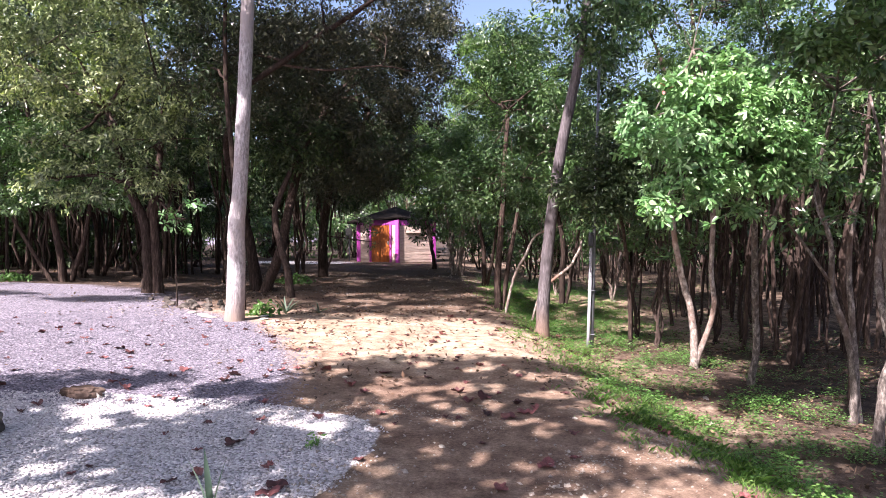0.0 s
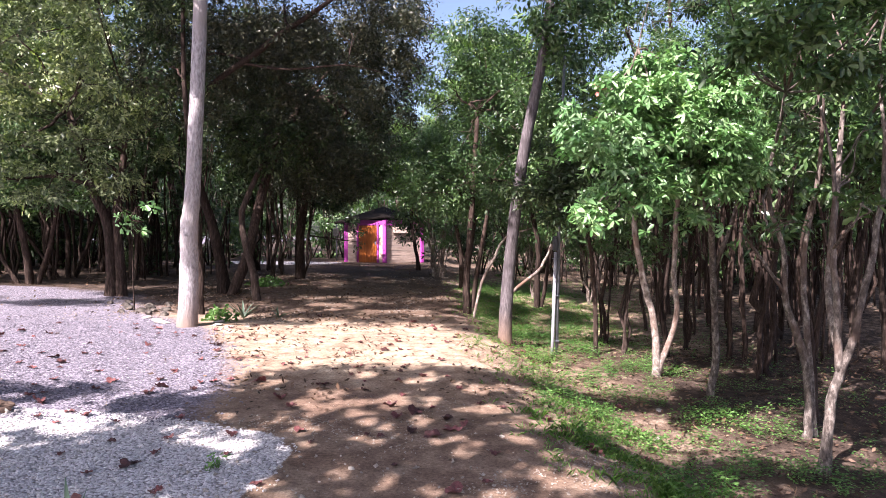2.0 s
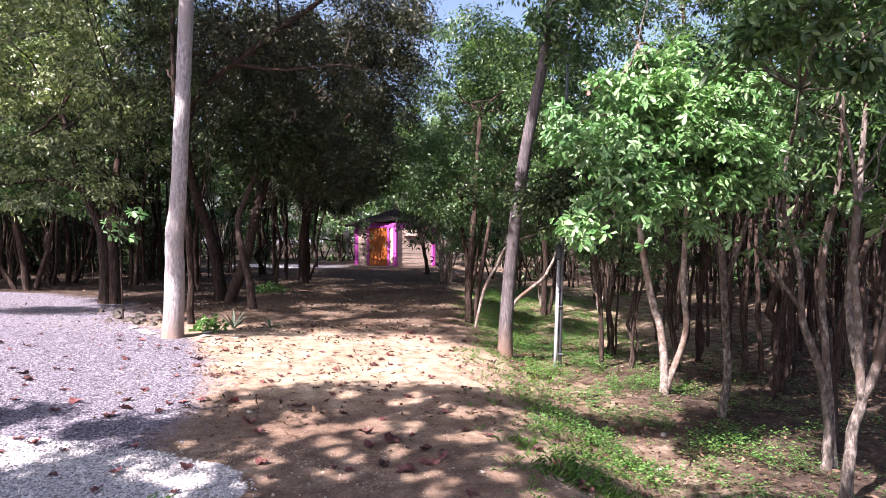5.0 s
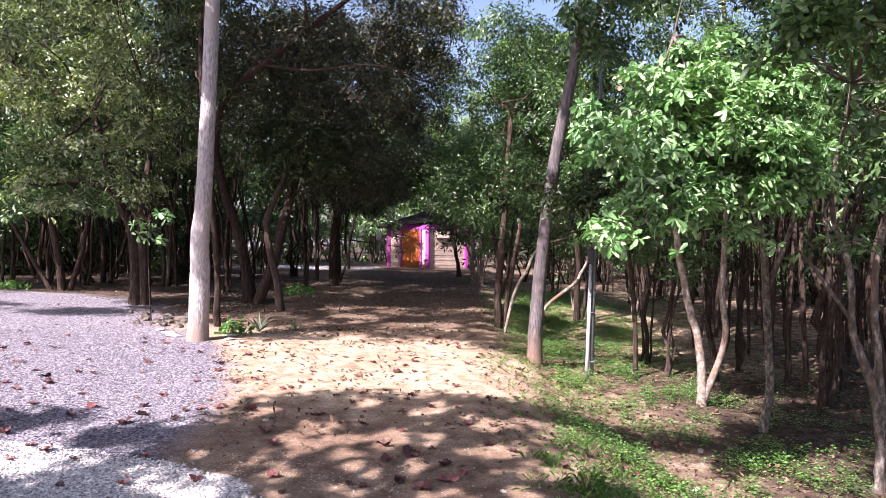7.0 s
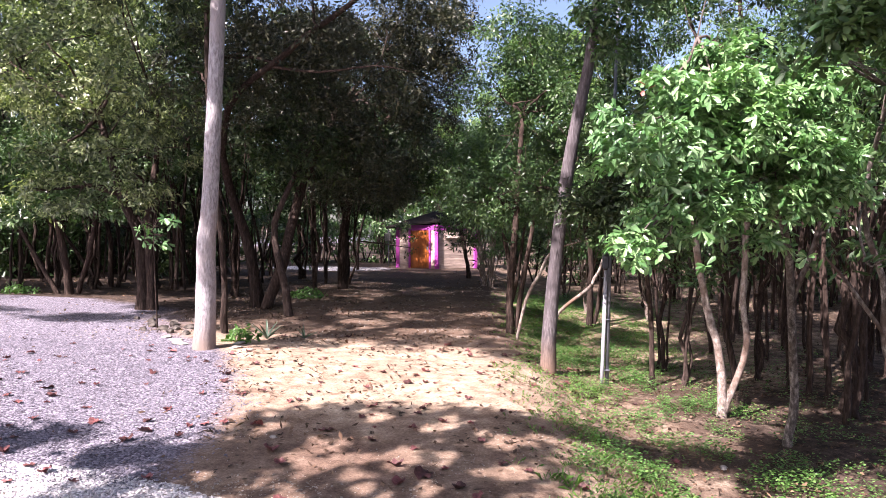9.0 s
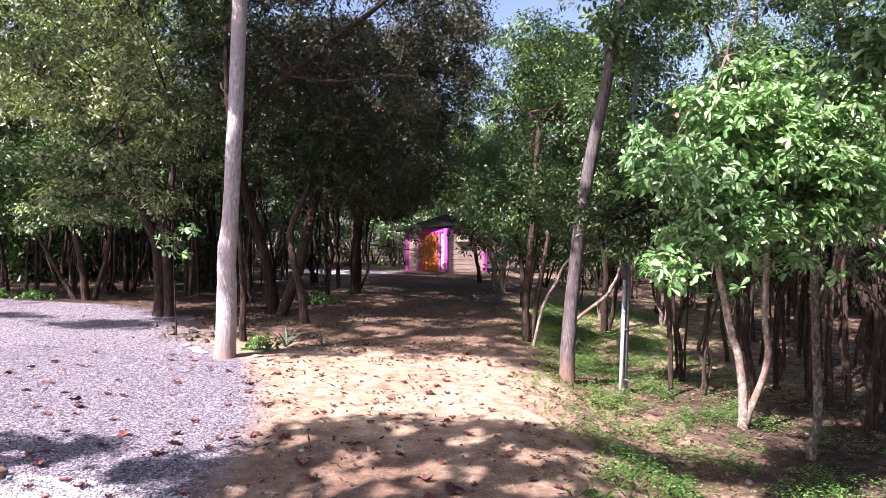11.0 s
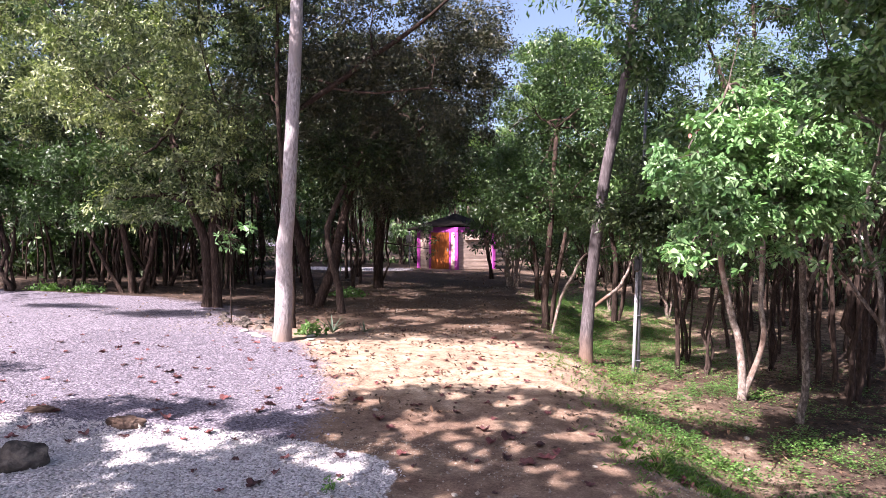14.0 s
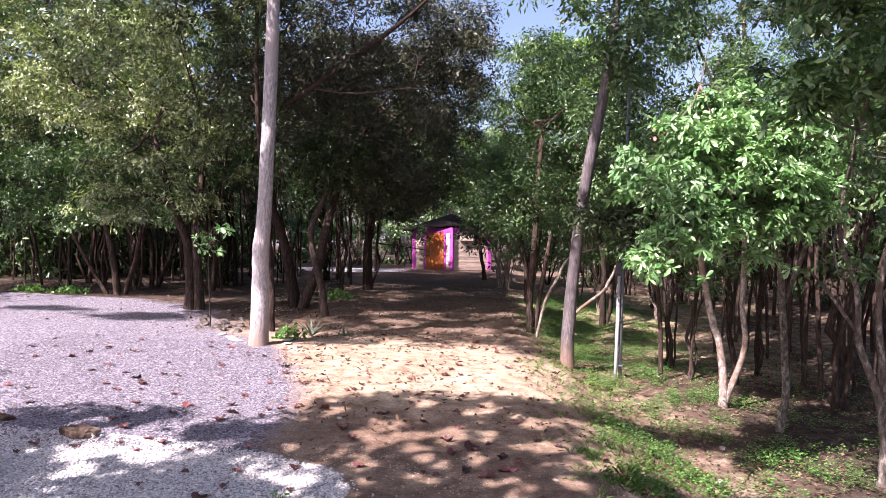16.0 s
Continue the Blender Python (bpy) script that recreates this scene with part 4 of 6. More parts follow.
    tree("verge_tree", p, [local(p, [(2.6, 15.6, -0.2, 0.075), (2.65, 15.6, 1.0, 0.06), (2.5, 15.5, 2.4, 0.05), (2.3, 15.4, 4.2, 0.03)]), local(p, [(2.7, 15.65, -0.2, 0.05), (2.95, 15.6, 1.2, 0.04), (3.3, 15.6, 2.8, 0.025)])],
         local(p, [(1.6, 15.6, 3.3, 0.9, 0.9, 0.7), (2.4, 15.4, 4.1, 1.1, 1.0, 0.8), (3.3, 15.6, 3.4, 1.0, 0.9, 0.8), (1.9, 15.6, 2.5, 0.7, 0.7, 0.4), (2.5, 15.1, 3.1, 0.6, 0.4, 0.4), (2.6, 15.1, 2.4, 0.5, 0.35, 0.35)]), "dark leafy tree standing in the grass verge", BARK_DARK, LEAF_MID, 2700, 9, 0.09, 34, crook=0.5, holes=open_over(p))
    p = at_ground(0.8, 17.9, -0.05)
    tree("shaded_tree", p, [local(p, [(0.8, 17.9, -0.1, 0.075), (0.82, 17.9, 1.0, 0.06), (0.65, 17.8, 2.2, 0.05), (0.5, 17.7, 3.8, 0.03)]), local(p, [(0.85, 17.95, -0.1, 0.05), (1.1, 17.8, 1.2, 0.04), (1.3, 17.4, 2.6, 0.025)])],
         local(p, [(0.55, 17.3, 3.7, 0.9, 0.8, 0.8), (1.3, 17.1, 2.95, 0.8, 0.7, 0.55), (0.1, 18.2, 3.1, 0.7, 0.7, 0.55), (-0.2, 18.8, 4.1, 0.8, 0.8, 0.8), (0.9, 17.3, 2.35, 0.5, 0.5, 0.3), (0.3, 17.4, 2.5, 0.7, 0.6, 0.4), (1.7, 17.0, 2.4, 0.7, 0.6, 0.4)]), "dense dark-leaved tree between the path and the verge", BARK_DARK, LEAF_MID, 3600, 9, 0.09, 36, crook=0.4)
    p = at_ground(5.6, 15.6, -0.05)
    tree("tall_wood_tree", p, [local(p, [(5.6, 15.6, -0.3, 0.1), (5.55, 15.6, 1.5, 0.08), (5.7, 15.5, 4.0, 0.065), (5.6, 15.6, 7.0, 0.04)]), local(p, [(5.65, 15.55, 2.8, 0.05), (5.0, 15.2, 4.8, 0.04), (4.4, 15.3, 6.6, 0.025)])],
         local(p, [(5.0, 14.8, 6.0, 1.3, 1.1, 0.8), (6.5, 15.5, 6.6, 1.4, 1.2, 0.9), (4.2, 15.5, 7.3, 1.2, 1.1, 0.9), (5.6, 16.0, 8.2, 1.5, 1.3, 1.0), (7.5, 16.0, 7.5, 1.4, 1.2, 0.9), (3.4, 15.8, 6.3, 1.0, 1.0, 0.7), (5.8, 15.0, 5.0, 1.2, 1.0, 0.6), (7.2, 15.2, 5.4, 1.2, 1.0, 0.7)]), "tall tree with airy blue-green leaves in the wood", BARK_GREY, LEAF_MID, 4200, 9, 0.095, 38, gaps=0.25)
    p = at_ground(-0.05, 22.1, -0.05)
    tree("roadside_tree", p, [local(p, [(-0.1, 22.1, 0.1, 0.07), (-0.2, 22.1, 1.2, 0.06), (-0.4, 22.2, 2.8, 0.05), (-0.5, 22.2, 5.0, 0.035)]), local(p, [(0.1, 22.1, 0.1, 0.07), (0.2, 22.1, 1.3, 0.06), (0.4, 22.2, 3.0, 0.04)])],
         local(p, [(-0.6, 22.0, 3.4, 1.4, 1.2, 1.2), (0.6, 22.2, 3.0, 1.2, 1.1, 1.1), (0.7, 21.5, 2.5, 0.8, 0.5, 0.5), (-0.1, 21.6, 2.9, 0.7, 0.5, 0.5), (0.0, 22.6, 5.2, 1.7, 1.6, 1.6), (0.8, 22.4, 6.0, 1.3, 1.3, 1.0)]), "pale-stemmed tree with sunlit leaves beside the track", BARK_WHITE, LEAF_FRESH, 2300, 9, 0.1, 25)
    p = at_ground(-3.9, 19.4, -0.05)
    tree("overarching_tree", p, [local(p, [(-3.9, 19.4, 0.1, 0.16), (-3.9, 19.4, 1.6, 0.13), (-3.5, 19.2, 3.4, 0.1), (-2.4, 18.8, 5.0, 0.06)])],
         local(p, [(-2.5, 18.8, 4.0, 1.5, 1.5, 1.0), (-2.5, 17.9, 5.2, 1.4, 1.2, 1.0), (-3.8, 19.0, 4.6, 1.8, 1.7, 1.6), (-3.4, 19.0, 6.3, 1.7, 1.6, 1.2), (-2.9, 22.4, 4.2, 1.7, 1.6, 1.1), (-1.4, 24.2, 4.6, 1.8, 1.6, 1.3), (-3.3, 27.4, 3.75, 1.3, 0.9, 0.4), (-1.8, 27.6, 3.65, 1.2, 0.9, 0.38), (-4.8, 27.2, 3.3, 1.3, 1.0, 0.5), (-0.7, 28.5, 2.9, 0.9, 0.9, 0.5), (-2.6, 27.6, 4.4, 2.4, 1.4, 0.9), (-5.4, 28.8, 3.3, 1.2, 0.9, 0.6), (-5.2, 17.0, 6.5, 2.0, 1.8, 1.2), (-6.0, 20.5, 6.5, 2.0, 2.0, 1.3), (-5.5, 23.5, 6.2, 1.8, 1.8, 1.2)]), "dark tree arching over the shaded track", BARK_DARK, LEAF_SHADED, 7600, 9, 0.15, 26, gaps=0.1, lump_scale=1.2, holes=open_over(p))
    p = at_ground(-6.4, 30.6, -0.05)
    tree("hut_side_tree", p, [local(p, [(-6.4, 30.6, 0.1, 0.07), (-6.35, 30.6, 1.5, 0.06), (-6.0, 30.8, 3.0, 0.04)])],
         local(p, [(-5.6, 31.5, 3.3, 0.9, 0.7, 0.5), (-4.9, 30.8, 2.9, 0.6, 0.5, 0.35), (-6.6, 30.6, 3.4, 1.0, 0.8, 0.6), (-5.0, 32.0, 3.5, 0.7, 0.4, 0.3), (-5.5, 31.6, 6.5, 2.0, 1.6, 0.8), (-4.2, 32.0, 6.9, 1.6, 1.3, 0.7), (HUT.x - 2.4, HUT.y - 3.0, 6.2, 2.0, 1.8, 0.5), (HUT.x - 0.6, HUT.y - 2.6, 6.4, 1.8, 1.6, 0.5), (-4.4, 31.5, 2.15, 0.45, 0.3, 0.3), (-4.05, 31.5, 1.6, 0.28, 0.2, 0.3), (-4.15, 31.5, 1.15, 0.15, 0.12, 0.16)]), "thin dark tree whose twigs hang before the hut", BARK_DARK, LEAF_SHADED, 3200, 8, 0.14, 27, limbs="few")
    p = at_ground(-0.91, 25.65, -0.05)
    tree("path_tree", p, [local(p, [(-0.89, 25.65, 0.0, 0.13), (-0.94, 25.65, 0.5, 0.075), (-1.05, 25.65, 1.17, 0.07), (-1.18, 25.65, 2.14, 0.06), (-1.04, 25.8, 3.2, 0.045)]), local(p, [(-1.07, 25.65, 1.4, 0.04), (-0.89, 25.6, 2.1, 0.03), (-0.64, 25.6, 2.9, 0.02)])],
         local(p, [(-1.04, 25.8, 3.9, 1.2, 1.0, 0.8), (-0.34, 25.7, 3.5, 0.9, 0.8, 0.6), (-1.94, 25.8, 4.1, 0.9, 0.8, 0.6)]), "dark leaning tree standing beside the path", BARK_DARK, LEAF_SHADED, 900, 8, 0.12, 35, crook=0.06)
    p = at_ground(2.6, 45.0, -0.05)
    tree("distant_tree", p, [local(p, [(2.6, 45.0, 0.0, 0.2), (2.7, 45.0, 5.0, 0.16), (2.9, 45.0, 11.0, 0.07)])],
         local(p, [(1.2, 44.6, 13.2, 1.7, 1.5, 1.3), (3.2, 44.5, 13.8, 1.9, 1.6, 1.5), (5.0, 44.8, 12.6, 1.8, 1.5, 1.3), (2.4, 44.2, 11.2, 1.8, 1.5, 1.2), (4.2, 44.2, 10.4, 1.7, 1.5, 1.2), (0.6, 44.4, 11.0, 1.4, 1.2, 1.0), (6.2, 44.8, 10.8, 1.5, 1.3, 1.1)]), "tall distant tree with sunlit yellow-green crown", BARK_GREY, LEAF_FRESH, 2600, 8, 0.26, 41, bough=0.6)
    p = at_ground(1.3, 12.7, -0.05)
    dead = thing("dead_branch", p, "bare pale dead branch leaning among the trunks", "branch")
    part("limb", Shape().tube(wander(local(p, [(1.62, 12.7, -0.3, 0.024), (1.78, 12.6, 0.3, 0.026), (1.96, 12.5, 0.55, 0.03), (2.3, 12.5, 0.82, 0.03), (2.48, 12.5, 1.1, 0.026), (2.56, 12.5, 1.34, 0.018)]), 3, 0.006, np.random.default_rng(28)), 8, 0.1), BARK_WHITE, dead)
    part("side_twig", Shape().tube(wander(local(p, [(1.1, 12.7, -0.2, 0.028), (1.28, 12.7, 0.62, 0.03), (1.52, 12.7, 1.08, 0.028), (1.73, 12.7, 1.46, 0.02), (2.23, 12.7, 1.64, 0.01)]), 3, 0.006, np.random.default_rng(29)), 7), BARK_WHITE, dead)


hero_trees()

# ---- the wood ----


def wood_kinds(full=1.0, grow=1.0):
    """Six kinds of slim woodland tree, standing at the origin until they are copied out."""
    kinds = []
    for k, (bark, leaf, h, n, size) in enumerate(((BARK_DARK, LEAF_SHADED, 9.0, 400, 0.2), (BARK_GREY, LEAF_MID, 8.0, 380, 0.19), (BARK_DARK, LEAF_SHADED, 10.0, 420, 0.21), (BARK_WHITE, LEAF_MID, 7.0, 340, 0.18), (BARK_GREY, LEAF_SHADED, 11.0, 440, 0.22), (BARK_DARK, LEAF_MID, 9.0, 400, 0.2))):
        rng = np.random.default_rng(100 + k)
        stems, blobs = [], []
        for s in range((3, 4, 2, 3, 2, 4)[k]):
            a = rng.uniform(0, 6.28)
            ex, ey = math.cos(a), math.sin(a)
            r = rng.uniform(0.026, 0.045) if s else rng.uniform(0.042, 0.068)
            top = h * rng.uniform(0.42, 0.55)
            lean = rng.uniform(0.25, 0.8)
            stems.append([(0.08 * ex, 0.08 * ey, -0.15, r * 1.25), (0.12 * ex, 0.12 * ey, 0.3, r), (0.35 * lean * ex, 0.35 * lean * ey, top * 0.4, r * 0.85), (lean * ex, lean * ey, top * 0.75, r * 0.65), (1.1 * lean * ex, 1.1 * lean * ey, top, r * 0.4)])
            fork, turn = stems[-1][2], rng.uniform(-1.2, 1.2)
            fx, fy = math.cos(a + turn), math.sin(a + turn)
            stems.append([(*fork[:2], fork[2], r * 0.6), (fork[0] + 0.16 * fx, fork[1] + 0.16 * fy, fork[2] + 0.45, r * 0.5), (fork[0] + 0.5 * fx, fork[1] + 0.5 * fy, top * 0.8, r * 0.4), (fork[0] + 0.7 * fx, fork[1] + 0.7 * fy, top, r * 0.25)])
            blobs.append((1.2 * lean * ex, 1.2 * lean * ey, top, 1.4, 1.4, 1.1))
        for z in (0.33, 0.42, 0.55, 0.7, 0.86):
            blobs.append((rng.uniform(-1.1, 1.1), rng.uniform(-1.1, 1.1), h * z, rng.uniform(1.1, 1.7), rng.uniform(1.1, 1.7), rng.uniform(0.8, 1.25)))
        label = ("slim dark-barked woodland tree", "slim grey-brown woodland tree with several stems", "tall thin woodland tree with leaves in shade tones", "slim pale-barked woodland tree", "tall single-stemmed woodland tree", "thin woodland tree with green leaves")[k]
        kinds.append(tree("woodland_tree", (0, 0, 0), stems, blobs, label, bark, leaf, int(n * full), 7, size * 0.9 * grow, 200 + k, segs=7, limbs="few", group="woodland trees", crook=0.9, bough=0.55))
    return kinds


def plant_wood():
    kinds = wood_kinds(0.9) + wood_kinds(0.45, 1.5)
    rng = random.Random(5)
    spots = [(-10.4, 16.3, 1, 0.9), (-10.2, 17.5, 0, 0.9), (-9.5, 16.5, 5, 0.9), (-8.3, 17.3, 5, 1.0), (-4.5, 18.8, 4, 0.9), (-4.2, 21.2, 2, 0.9), (-4.9, 21.0, 4, 0.9), (-4.6, 22.6, 0, 0.8), (-0.09, 22.1, 3, 0.75), (0.2, 21.6, 3, 0.7),
             (3.5, 12.1, 0, 0.7), (3.6, 11.15, 1, 0.7), (4.85, 11.95, 0, 0.75), (4.5, 18.5, 3, 0.8), (6.5, 21.0, 4, 1.25), (8.0, 24.0, 2, 1.25), (7.2, 17.5, 4, 1.1), (9.5, 22.0, 4, 1.3), (5.6, 24.5, 2, 1.15), (-15.0, 42.0, 5, 1.0), (-12.5, 44.0, 1, 1.1), (-10.0, 43.0, 5, 1.1), (-17.0, 40.0, 1, 1.0), (-8.0, 45.0, 3, 1.1), (-13.0, 36.5, 1, 1.0), (-11.0, 37.5, 5, 1.0), (-9.0, 37.0, 1, 1.0), (-7.0, 38.2, 5, 1.0), (-12.6, 34.6, 3, 0.9), (3.0, 34.5, 1, 0.9), (5.0, 33.2, 5, 0.95), (2.2, 36.6, 3, 1.0), (-19.0, 20.0, 4, 1.3), (-16.5, 18.5, 2, 1.3), (-14.0, 19.5, 4, 1.3), (-12.0, 18.0, 2, 1.25), (-17.5, 23.0, 4, 1.35), (-13.0, 22.5, 2, 1.4), (-10.5, 20.5, 4, 1.3), (-15.0, 16.5, 2, 1.2), (-8.2, 19.0, 2, 1.25), (-9.2, 23.5, 4, 1.35), (4.0, 16.5, 3, 0.85), (4.3, 18.5, 1, 0.9), (2.7, 17.2, 3, 0.85), (6.4, 12.0, 5, 0.9), (-12.0, 14.5, 5, 1.1), (-13.5, 13.0, 1, 1.1), (-7.4, 15.4, 4, 0.9), (-5.6, 16.2, 0, 0.9), (2.4, 20.5, 1, 0.85)]
    taken = [s[:2] for s in spots]
    tries = 0
    while len(spots) < 158 and tries < 20000:
        tries += 1
        x, y = rng.uniform(-34, 30), 6 + 46 * rng.random() ** 1.25
        right = x > along([(0, 5.6), (9, 4.8), (12, 4.2), (16, 4.6), (22, 2.4), (30, 1.2), (36, 1.0), (40, -40), (90, -40)], y)
        left = x < along([(0, -40), (12, -40), (12.5, -14), (14.5, -10.5), (16, -6.8), (22, -5.6), (27, -8.0), (29, -12), (36, -10), (38, 40), (90, 40)], y)
        if not (right or left) or math.hypot(x - HUT.x, y - HUT.y) < 4.5:
            continue
        if math.hypot(x + 9.0, (y - 28.5) * 0.9) < 5.0:
            continue
        if abs(x + 1) / max(y, 1) > 0.85:
            continue
        gap = 0.75 + 0.02 * y
        if any((x - a) ** 2 + (y - b) ** 2 < gap * gap for a, b in taken):
            continue
        taken.append((x, y))
        low = abs(x - 0.4) < 2.6 + 0.02 * y
        spots.append((x, y, rng.choice((1, 3)) if low else rng.randrange(6), rng.uniform(0.8, 1.15) * (1.1 if y > 34 else 0.85 if low else 1.0)))
    used = set()
    for x, y, k, s in spots:
        k += 6 if y > 27 else 0
        m = Matrix.Translation(at_ground(x, y)) @ Matrix.Rotation(rng.uniform(0, 6.28), 4, "Z") @ Matrix.Diagonal((s, s, s * rng.uniform(0.92, 1.08), 1))
        if k in used:
            copy_thing(kinds[k], m)
        else:
            kinds[k].matrix_basis = m
            used.add(k)


plant_wood()


def pole_stems():
    """Clumps of thin young stems that crowd the wood's floor."""
    kinds = []
    for k in range(3):
        rng = np.random.default_rng(400 + k)
        stems = []
        for _ in range(4 + k % 2):
            a, d = rng.uniform(0, 6.28), rng.uniform(0.1, 0.6)
            x, y, lean = d * math.cos(a), d * math.sin(a), rng.normal(0, 0.35, 2)
            r = rng.uniform(0.018, 0.04)
            stems.append([(x, y, -0.1, r * 1.2), (x + 0.2 * lean[0], y + 0.2 * lean[1], 1.2, r), (x + 0.7 * lean[0], y + 0.5 * lean[1], 2.6, r * 0.7), (x + lean[0], y + lean[1], 3.8, r * 0.4)])
        blobs = [(st[-1][0], st[-1][1], st[-1][2] - 0.3, 0.6, 0.6, 0.7) for st in stems]
        kinds.append(tree("young_trees", (0, 0, 0), stems, blobs, "clump of thin dark young stems in the wood", (BARK_DARK, BARK_GREY, BARK_DARK)[k], (LEAF_MID, LEAF_SHADED, LEAF_MID)[k], 80, 7, 0.14, 410 + k, limbs=False, segs=5, group="young stems", crook=0.5))
    dice = random.Random(12)
    spots = []
    while len(spots) < 98:
        x, y = (dice.uniform(-26, 24), 9 + 28 * dice.random()) if len(spots) < 80 else (dice.uniform(4.4, 14), dice.uniform(9.5, 21))
        right = x > along([(0, 6.5), (10, 5.2), (12, 4.4), (16, 5.2), (22, 3.0), (40, 1.6)], y)
        left = x < along([(0, -40), (13, -40), (14, -12), (17, -7.2), (24, -5.6), (27, -13), (33, -13), (40, -9)], y)
        if (right or left) and abs(x + 1) / y < 0.8 and all((x - a) ** 2 + (y - b) ** 2 > 0.8 for a, b in spots):
            spots.append((x, y))
    for i, (x, y) in enumerate(spots):
        s = dice.uniform(0.85, 1.2)
        m = Matrix.Translation(at_ground(x, y)) @ Matrix.Rotation(dice.uniform(0, 6.28), 4, "Z") @ Matrix.Diagonal((s, s, s, 1))
        if i < 3:
            kinds[i].matrix_basis = m
        else:
            copy_thing(kinds[i % 3], m)


pole_stems()


def thicket():
    """Leafy undergrowth deep among the trunks."""
    rng = np.random.default_rng(55)
    kinds = []
    for k, leaf in enumerate((LEAF_SHADED, LEAF_MID, LEAF_SHADED)):
        root = thing("shrub", (0, 0, 0), ("green woodland shrub among the trunks", "leafy woodland shrub among the trunks", "green shrub in a gap of the wood")[k], "shrub", "woodland shrubs")
        part("crown", crown_mesh("crown", [(0, 0, 0.9, 1.5, 1.2, 0.9), (0.9, 0.4, 1.7, 1.1, 1.0, 0.8), (-0.9, 0.2, 1.5, 1.1, 1.0, 0.8)], 190, 7, 0.16, leaf, rng, spread=0.16, bough=0.45), None, root)
        for a in (0.3, 2.2, 4.1):
            part("stem", Shape().tube([(0, 0, -0.1, 0.03), (0.7 * math.cos(a), 0.7 * math.sin(a), 1.6, 0.012)], 5), BARK_DARK, root)
        kinds.append(root)
    spots = [(1.5, 26.0, 0), (3.0, 25.0, 1), (4.5, 27.0, 0), (2.5, 29.0, 1), (6.0, 26.0, 0), (5.0, 30.0, 1), (7.5, 28.0, 0), (3.8, 31.5, 1), (0.9, 29.5, 0), (-14.5, 38.5, 1), (-12.0, 40.0, 1), (-10.5, 38.0, 0), (-8.5, 40.5, 1), (-7.0, 38.5, 1), (1.6, 37.5, 1), (3.4, 36.5, 0), (5.2, 38.0, 1), (7.0, 36.0, 1), (2.6, 40.0, 1), (9.0, 38.5, 0), (-16.5, 37.0, 1), (-16, 24, 2), (-13.5, 26, 2), (-19, 27, 0), (-11.5, 24.5, 0), (-21, 23, 2), (-17, 30, 0), (-23.5, 29, 1), (-9.5, 38, 1), (-6.5, 40, 1), (-3.0, 41, 1), (0.5, 39, 0), (-12.5, 36, 2), (-15.5, 34, 0)]
    dice = random.Random(8)
    for _ in range(26):
        spots.append((dice.uniform(-21, -8.5), dice.uniform(19.5, 27), dice.choice((1, 2))))
    for _ in range(16):
        spots.append((dice.uniform(8, 19), dice.uniform(20, 30), 1))
    while len(spots) < 88:
        x, y = dice.uniform(-34, 32), dice.uniform(30, 52)
        if math.hypot(x - HUT.x, y - HUT.y) > 6.5 and math.hypot(x + 9, y - 29) > 6 and not (abs(x + 1) < 3 and y < 38):
            spots.append((x, y, dice.choice((0, 1, 1, 2))))
    used = set()
    for x, y, k in spots:
        s = dice.uniform(0.8, 1.35)
        m = Matrix.Translation(at_ground(x, y)) @ Matrix.Rotation(dice.uniform(0, 6.28), 4, "Z") @ Matrix.Diagonal((s, s, s, 1))
        if k in used:
            copy_thing(kinds[k], m)
        else:
            kinds[k].matrix_basis = m
            used.add(k)


thicket()


